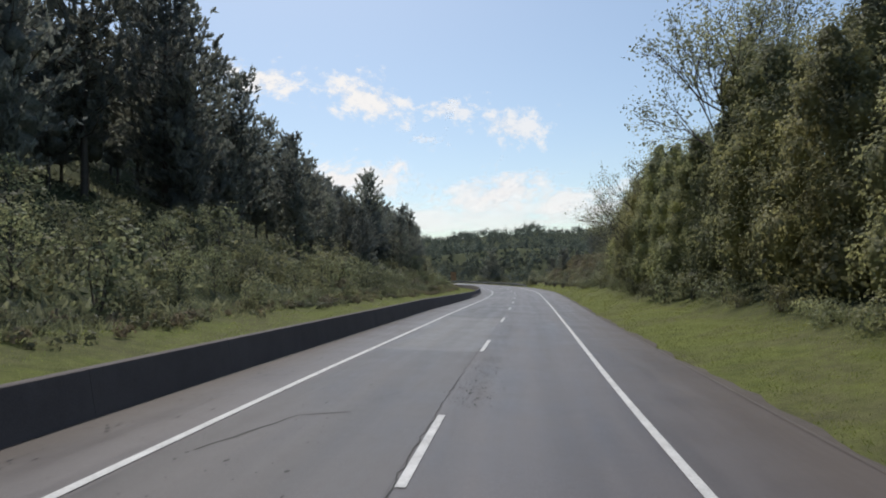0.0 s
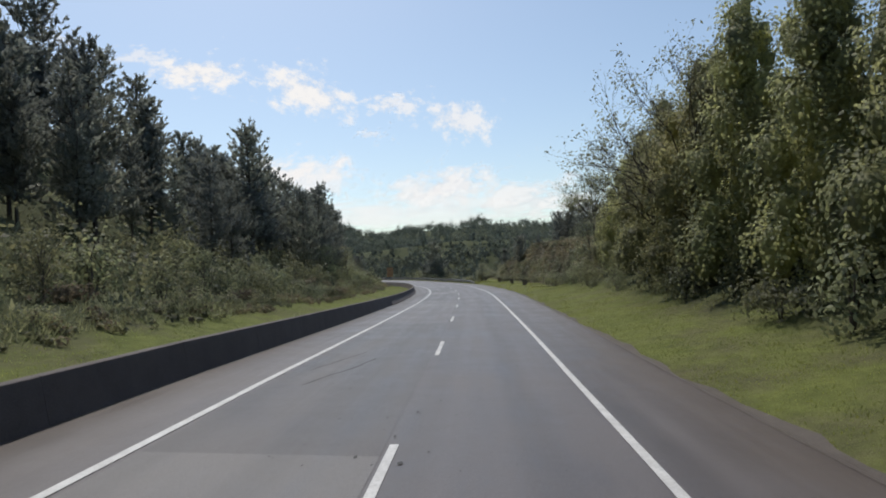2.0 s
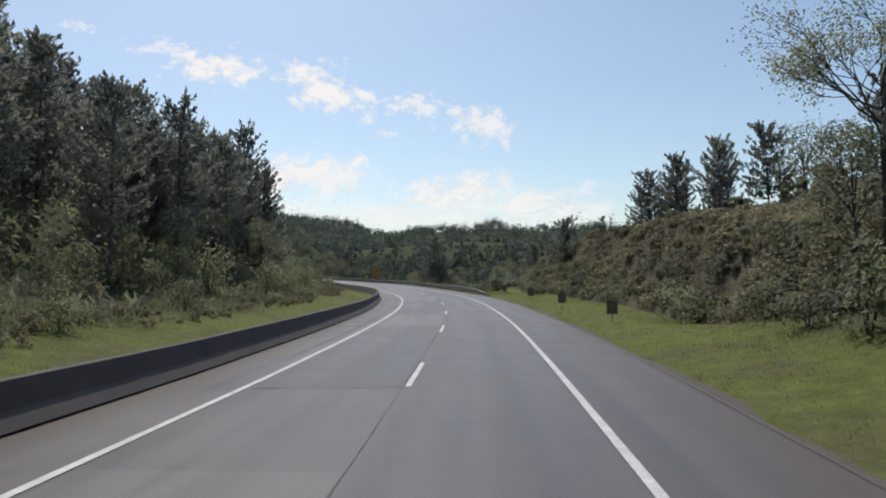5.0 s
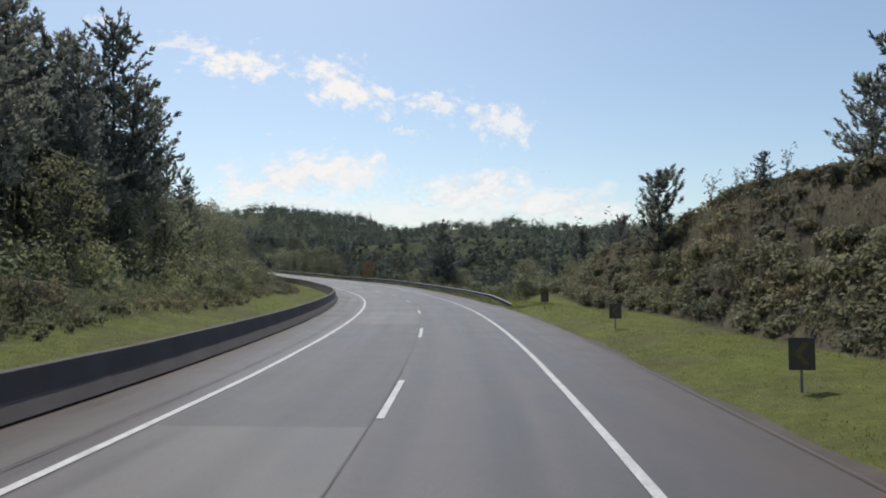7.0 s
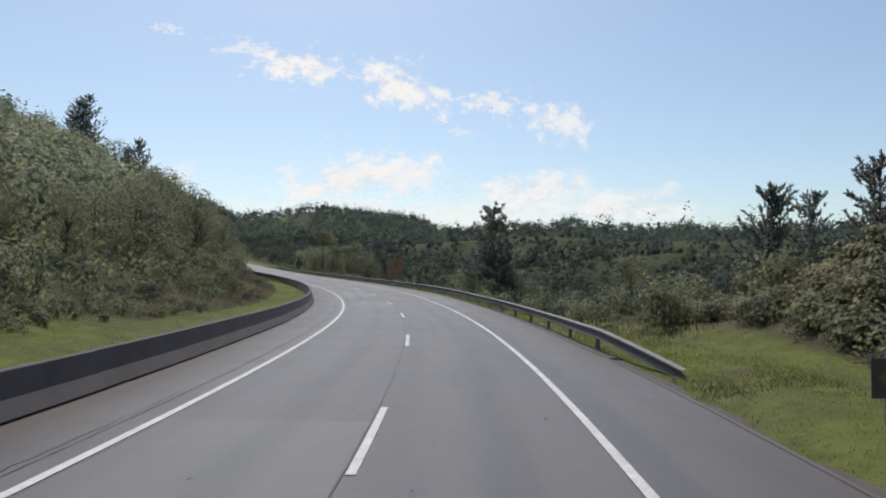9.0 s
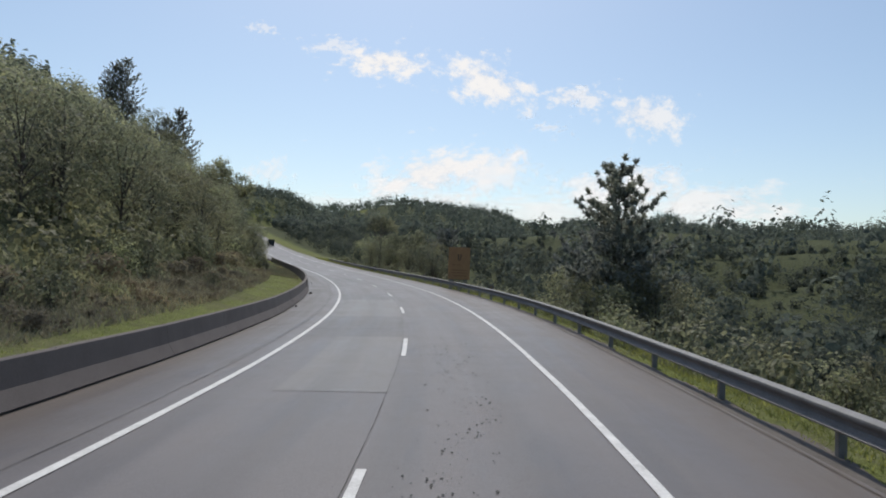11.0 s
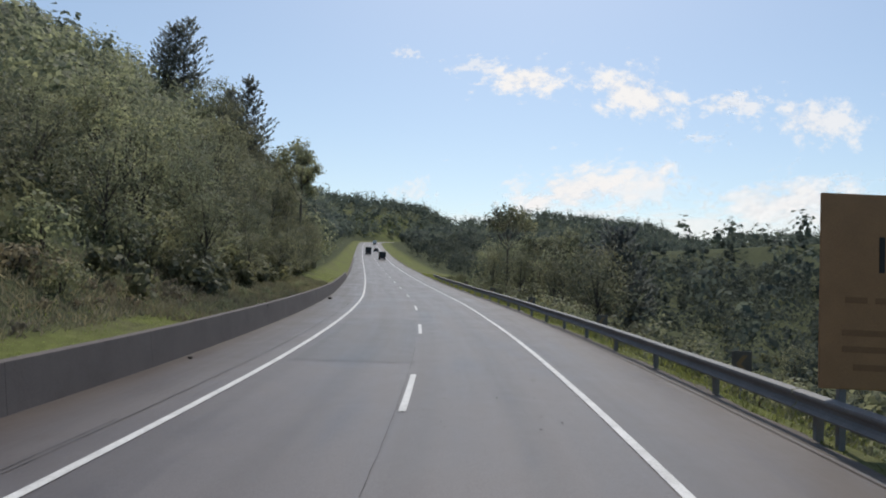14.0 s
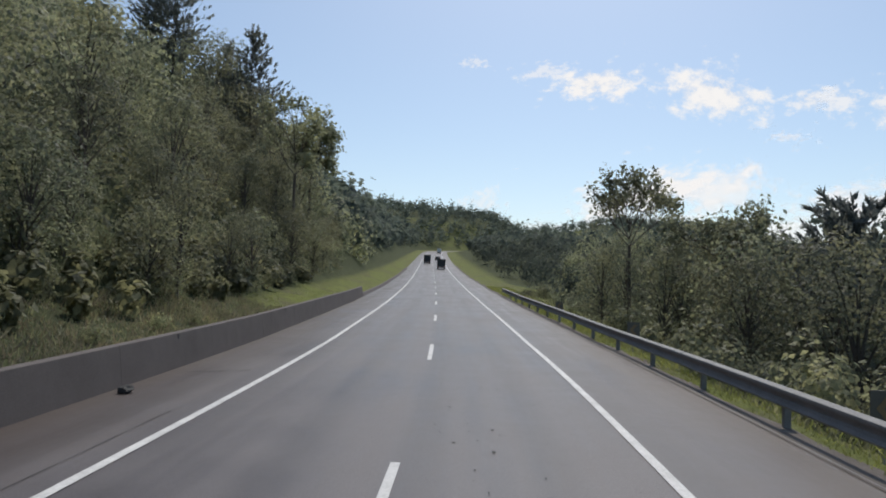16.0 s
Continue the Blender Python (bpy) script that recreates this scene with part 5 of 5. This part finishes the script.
for s, u, top in ((285, 13.5, 4.6), (288, 15.5, 5.4), (292, 17.5, 6.0), (283, 17.5, 5.2), (281, 21, 5.6), (298, 15, 6.4), (302, 17.5, 7.0), (279, 15.5, 4.0), (276, 19, 4.8), (290, 21, 6.4), (307, 15.5, 6.6), (296, 12.6, 5.0)):
    put(some(LEAFY), s, u, (top - float(ground_z(s, u) - road_z(s))) / 10, rng.uniform(0, 6), 0.2)
for s, u, top in ((211, 15.5, 1.6), (214, 14.6, 2.2), (217.5, 15.2, 2.6), (213, 19.5, 3.0), (218, 20, 3.4), (208.5, 19, 2.2), (221, 17.5, 2.6)):
    put(some(LEAFY), s, u, (top - float(ground_z(s, u) - road_z(s))) / 10, rng.uniform(0, 6), 0.2)
for k in range(400):
    s, u = rng.uniform(160, 330), 9.2 + 28 * rng.random() ** 1.3
    if 284 < s < 330 and u < 13:
        continue
    if k < 70:
        put(some(BUSHES), s, min(u, 9.4 + 0.12 * k), rng.uniform(0.4, 0.9), rng.uniform(0, 6), 0.15)
    else:
        FAR_SCRUB.append((s, max(u, 10.5), rng.uniform(1.0, 3.0)))


def hidden_below(s, u, hi):
    """Whether a tree of this height stays under the line of the ridge, seen from the road."""
    p = on_ground(s, u)
    for s0 in (160, 185, 210, 235, 250):
        e = on_road(s0, 1.3, 2.4)
        flat_way = float(np.hypot(p[0] - e[0], p[1] - e[1]))
        if s > s0 + 4 and p[2] + hi - e[2] > 0.078 * flat_way:
            return False
    return True


for _ in range(330):
    FAR_SCRUB.append((rng.uniform(190, 330), rng.uniform(18, 62), rng.uniform(1.0, 2.4)))
for _ in range(520):
    s, u, hi = rng.uniform(200, 420), rng.uniform(45, 150), rng.uniform(3.5, 7)
    if hidden_below(s, u, hi):
        VALLEY.append((s, u, hi, 0))
VALLEY += [(rng.uniform(225, 430), rng.uniform(58, 170), rng.uniform(1.6, 3.2), 0) for _ in range(520)]
for k in range(330):
    s, u = rng.uniform(176, 380), 17 + 85 * rng.random() ** 1.15
    if math.sin(s * 0.13 + u * 0.21) + math.sin(u * 0.17 - s * 0.07 + 1.0) < -0.55:
        continue
    hi = rng.choice([4.5, 6, 7.5, 9, 11]) * rng.uniform(0.9, 1.1)
    if not hidden_below(s, u, hi):
        hi = 3.0
        if s < 200 or not hidden_below(s, u, hi):
            continue
    if u < 45 and k % 2:
        put(some(LEAFY), s, u, hi / 10, rng.uniform(0, 6), 0.3)
    else:
        VALLEY.append((s, u, hi, 0))
for _ in range(110):
    s, u = rng.uniform(318, 460), rng.uniform(13, 42)
    VALLEY.append((s, u, rng.uniform(4.5, 7.5), 0))


# ---- far woods: many crowns in one mesh, each a lobed dome of leaf clumps down to the ground ----
def woods(name, label, spots, n, leaf, seed, mat, emergent=0.12, spread=1.0):
    r = np.random.default_rng(seed)
    sp = np.array([q[:3] for q in spots])
    base = on_ground(sp[:, 0], sp[:, 1])
    hi = sp[:, 2]
    tall = r.random(len(sp)) < emergent
    hi = np.where(tall, hi * 1.55, hi)
    slim = np.where(tall, 0.5, 1.0)
    rad = hi * r.uniform(0.36, 0.55, len(sp)) * slim * spread
    d = r.normal(size=(len(sp), n, 3))
    d /= np.linalg.norm(d, axis=2)[..., None]
    ang = np.arctan2(d[..., 1], d[..., 0])
    lob = 0.8 + 0.36 * np.sin(ang * 3 + r.uniform(0, 6, (len(sp), 1))) * np.cos(d[..., 2] * 4 + r.uniform(0, 6, (len(sp), 1)))
    size = np.stack([rad, rad, hi * 0.52], 1)[:, None]
    fill = r.uniform(0.6, 1.1, (len(sp), n, 1))
    c = base[:, None] + np.array([0, 0, 0.5]) * hi[:, None, None] + d * size * lob[..., None] * fill
    v = rhombs(r, c.reshape(-1, 3), leaf, leaf * 0.7, face=(d + (0, 0, 0.35)).reshape(-1, 3))
    tagged(new(name, mesh_np(name, v, quads(v), mat, True)), label, "woods", kind="stuff")


spots = []
while len(spots) < 2600:
    s, u = rng.uniform(160, 1100), rng.uniform(50, 620)
    x, y = flat(s, u)
    dist, way = math.hypot(x + 20, y - 198), math.degrees(math.atan2(x + 20, y - 198))
    if dist > 745 or way < -33 or way > 32 or rng.random() > 0.35 + 0.65 * (dist / 720) ** 2:
        continue
    spots.append((s, u, rng.uniform(6, 10.5) if rng.random() < 0.85 else rng.uniform(10, 13)))
crest = 0
while crest < 170:
    s, u = rng.uniform(500, 1000), rng.uniform(-100, 620)
    x, y = flat(s, u)
    dist, way = math.hypot(x + 20, y - 198), math.degrees(math.atan2(x + 20, y - 198))
    if 680 < dist < 712 and -33 < way < 32:
        spots.append((s, u, rng.choice([7, 9, 12, 14]) * rng.uniform(0.9, 1.1)))
        crest += 1
spots += [(rng.uniform(430, 700), rng.uniform(18, 80), rng.uniform(5, 9)) for _ in range(480)]
VALLEY += [(rng.uniform(340, 440), rng.uniform(18, 90), rng.uniform(3.5, 6.5), 0) for _ in range(110)]
woods("far_woods", "dense dark green woods on the far hills, with haze in their colour", spots, 32, 1.75, 71, HAZY_LEAVES)
spots = [(rng.uniform(350, 860), -14 - 130 * rng.random() ** 1.3, rng.uniform(6, 10)) for _ in range(1300)]
spots += [(rng.uniform(720, 1000), rng.uniform(-150, 250), rng.uniform(6, 11)) for _ in range(500)]
spots += [(rng.uniform(120, 360), rng.uniform(-120, -56), rng.uniform(6, 10)) for _ in range(450)]
woods("hillside_woods", "dense dark green woods on the steep hillside, with haze in their colour", spots, 30, 1.8, 72, HAZY_LEAVES)
woods("slope_woods", "mixed leafy trees higher up the wooded slope", FAR_CROWNS, 170, 0.6, 73, FOLIAGE, 0.0)
# valley trees share the leaf colour with the haze painted in
woods("valley_woods", "dark leafy trees down in the valley, with haze in their colour", VALLEY, 100, 0.56, 75, HAZY_LEAVES, 0.0)
woods("cutting_scrub", "dry brown scrub growing on the cutting", CUT_DRY, 60, 0.19, 77, STRAW, 0.0, 2.6)
woods("cutting_scrub", "low green scrub at the foot of the cutting", CUT_GREEN, 110, 0.17, 78, FOLIAGE, 0.0, 1.7)
weeds = [(rng.uniform(8, 172), -9.9 - 2.4 * rng.random() ** 0.8, rng.uniform(0.2, 0.45)) for _ in range(420)]
woods("verge_weeds", "clumps of rank weeds behind the barrier's grass strip", weeds, 36, 0.13, 79, SHRUB, 0.0, 1.7)
weeds = [(rng.uniform(8, 250), -9.9 - 2.6 * rng.random(), rng.uniform(0.25, 0.6)) for _ in range(300)]
woods("dry_weeds", "withered brown weeds at the edge of the wood", weeds, 36, 0.13, 80, STRAW, 0.0, 1.6)
near = [q for q in FAR_SCRUB if 8 < q[1] < 24 and q[0] > 150]
woods("valley_scrub", "tangled green scrub below the guardrail", near, 150, 0.24, 76, FOLIAGE, 0.0)
FAR_SCRUB = [q for q in FAR_SCRUB if not (8 < q[1] < 24 and q[0] > 150)]
woods("slope_scrub", "tangled green scrub between the trees", FAR_SCRUB, 64, 0.36, 74, SHRUB, 0.0)


# ---- grass and weeds ----
def blades(name, label, n, s_range, u_range, length, width, mat, seed):
    r = np.random.default_rng(seed)
    s, u = r.uniform(*s_range, n), r.uniform(*u_range, n)
    patch = 0.55 + 0.45 * np.sin(s * 0.9 + 1.7 * np.sin(u * 1.3)) * np.sin(u * 2.1 + s * 0.35)
    ln = length * r.uniform(0.4, 1.2, n) * (0.55 + 0.6 * patch)
    keep = r.random(n) < 0.3 + 0.9 * patch
    s, u, ln = s[keep], u[keep], ln[keep]
    p = on_ground(s, u, -0.01)
    t = r.uniform(0, 2 * math.pi, len(s))
    w = width * r.uniform(0.6, 1.3, len(s))
    side = np.stack([np.cos(t) * w, np.sin(t) * w, np.zeros(len(s))], 1) / 2
    tip = p + np.stack([r.normal(0, 0.5, len(s)) * ln, r.normal(0, 0.5, len(s)) * ln, ln], 1)
    v = np.stack([p - side, p + side, tip], 1).reshape(-1, 3)
    tagged(new(name, mesh_np(name, v, np.arange(len(v)).reshape(-1, 3), mat)), label, "grass", kind="stuff")


blades("verge_grass", "short bright green grass behind the barrier", 50000, (2, 242), (-11.5, -6.6), 0.075, 0.03, GRASS, 81)
blades("verge_grass", "short bright green grass behind the barrier's end", 6000, (274, 300), (-11.5, -6.6), 0.075, 0.03, GRASS, 90)
blades("dry_weeds", "reddish dry weeds right behind the barrier", 12000, (238, 280), (-11.5, -6.7), 0.3, 0.045, STRAW, 91)
blades("tall_weeds", "rank green weeds right behind the barrier", 9000, (238, 280), (-11.5, -6.7), 0.32, 0.05, SHRUB, 92)
blades("verge_grass", "short green grass on the verge", 74000, (5, 160), (6.15, 12.2), 0.07, 0.03, GRASS, 82)
blades("verge_grass", "rough green grass below the guardrail", 50000, (150, 330), (6.4, 9.5), 0.17, 0.03, GRASS, 83)
blades("dry_weeds", "dry brown weeds on the cutting", 30000, (94, 172), (12.2, 19), 0.3, 0.06, STRAW, 84)
blades("tall_weeds", "dark rank weeds covering the cutting", 16000, (94, 172), (12.0, 19), 0.26, 0.07, FOLIAGE, 89)
blades("dry_weeds", "dry brown weeds along the wood's edge", 18000, (170, 262), (-14, -9.6), 0.36, 0.06, STRAW, 85)
blades("tall_weeds", "rank green weeds along the wood's edge", 20000, (0, 170), (-14, -10.8), 0.35, 0.06, SHRUB, 86)
blades("tall_weeds", "rank green weeds on the slope below the road", 24000, (160, 320), (8.5, 24), 0.4, 0.08, SHRUB, 87)
blades("undergrowth", "dark leafy undergrowth on the wooded slopes", 40000, (0, 345), (-50, -13), 0.5, 0.35, FOLIAGE, 88)


# ---- loose stones by the barrier ----
def stone(s, u, r, seed):
    bm = bmesh.new()
    bmesh.ops.create_icosphere(bm, subdivisions=2, radius=r)
    q = np.random.default_rng(seed)
    for v in bm.verts:
        v.co *= float(q.uniform(0.75, 1.15))
        v.co.z *= 0.7
    me = bpy.data.meshes.new("stone")
    bm.to_mesh(me)
    bm.free()
    me.materials.append(TAR)
    ob = tagged(new("stone", me), "dark loose lump lying against the barrier", "stone", "lumps by the barrier")
    ob.matrix_basis = frame_at(s, u, r * 0.45)


for i, (s, u, r) in enumerate(((259.4, -5.62, 0.14), (259.7, -5.7, 0.1), (215.6, -5.66, 0.12), (204.0, -5.7, 0.07), (231.5, -5.7, 0.06))):
    stone(s, u, r, 90 + i)
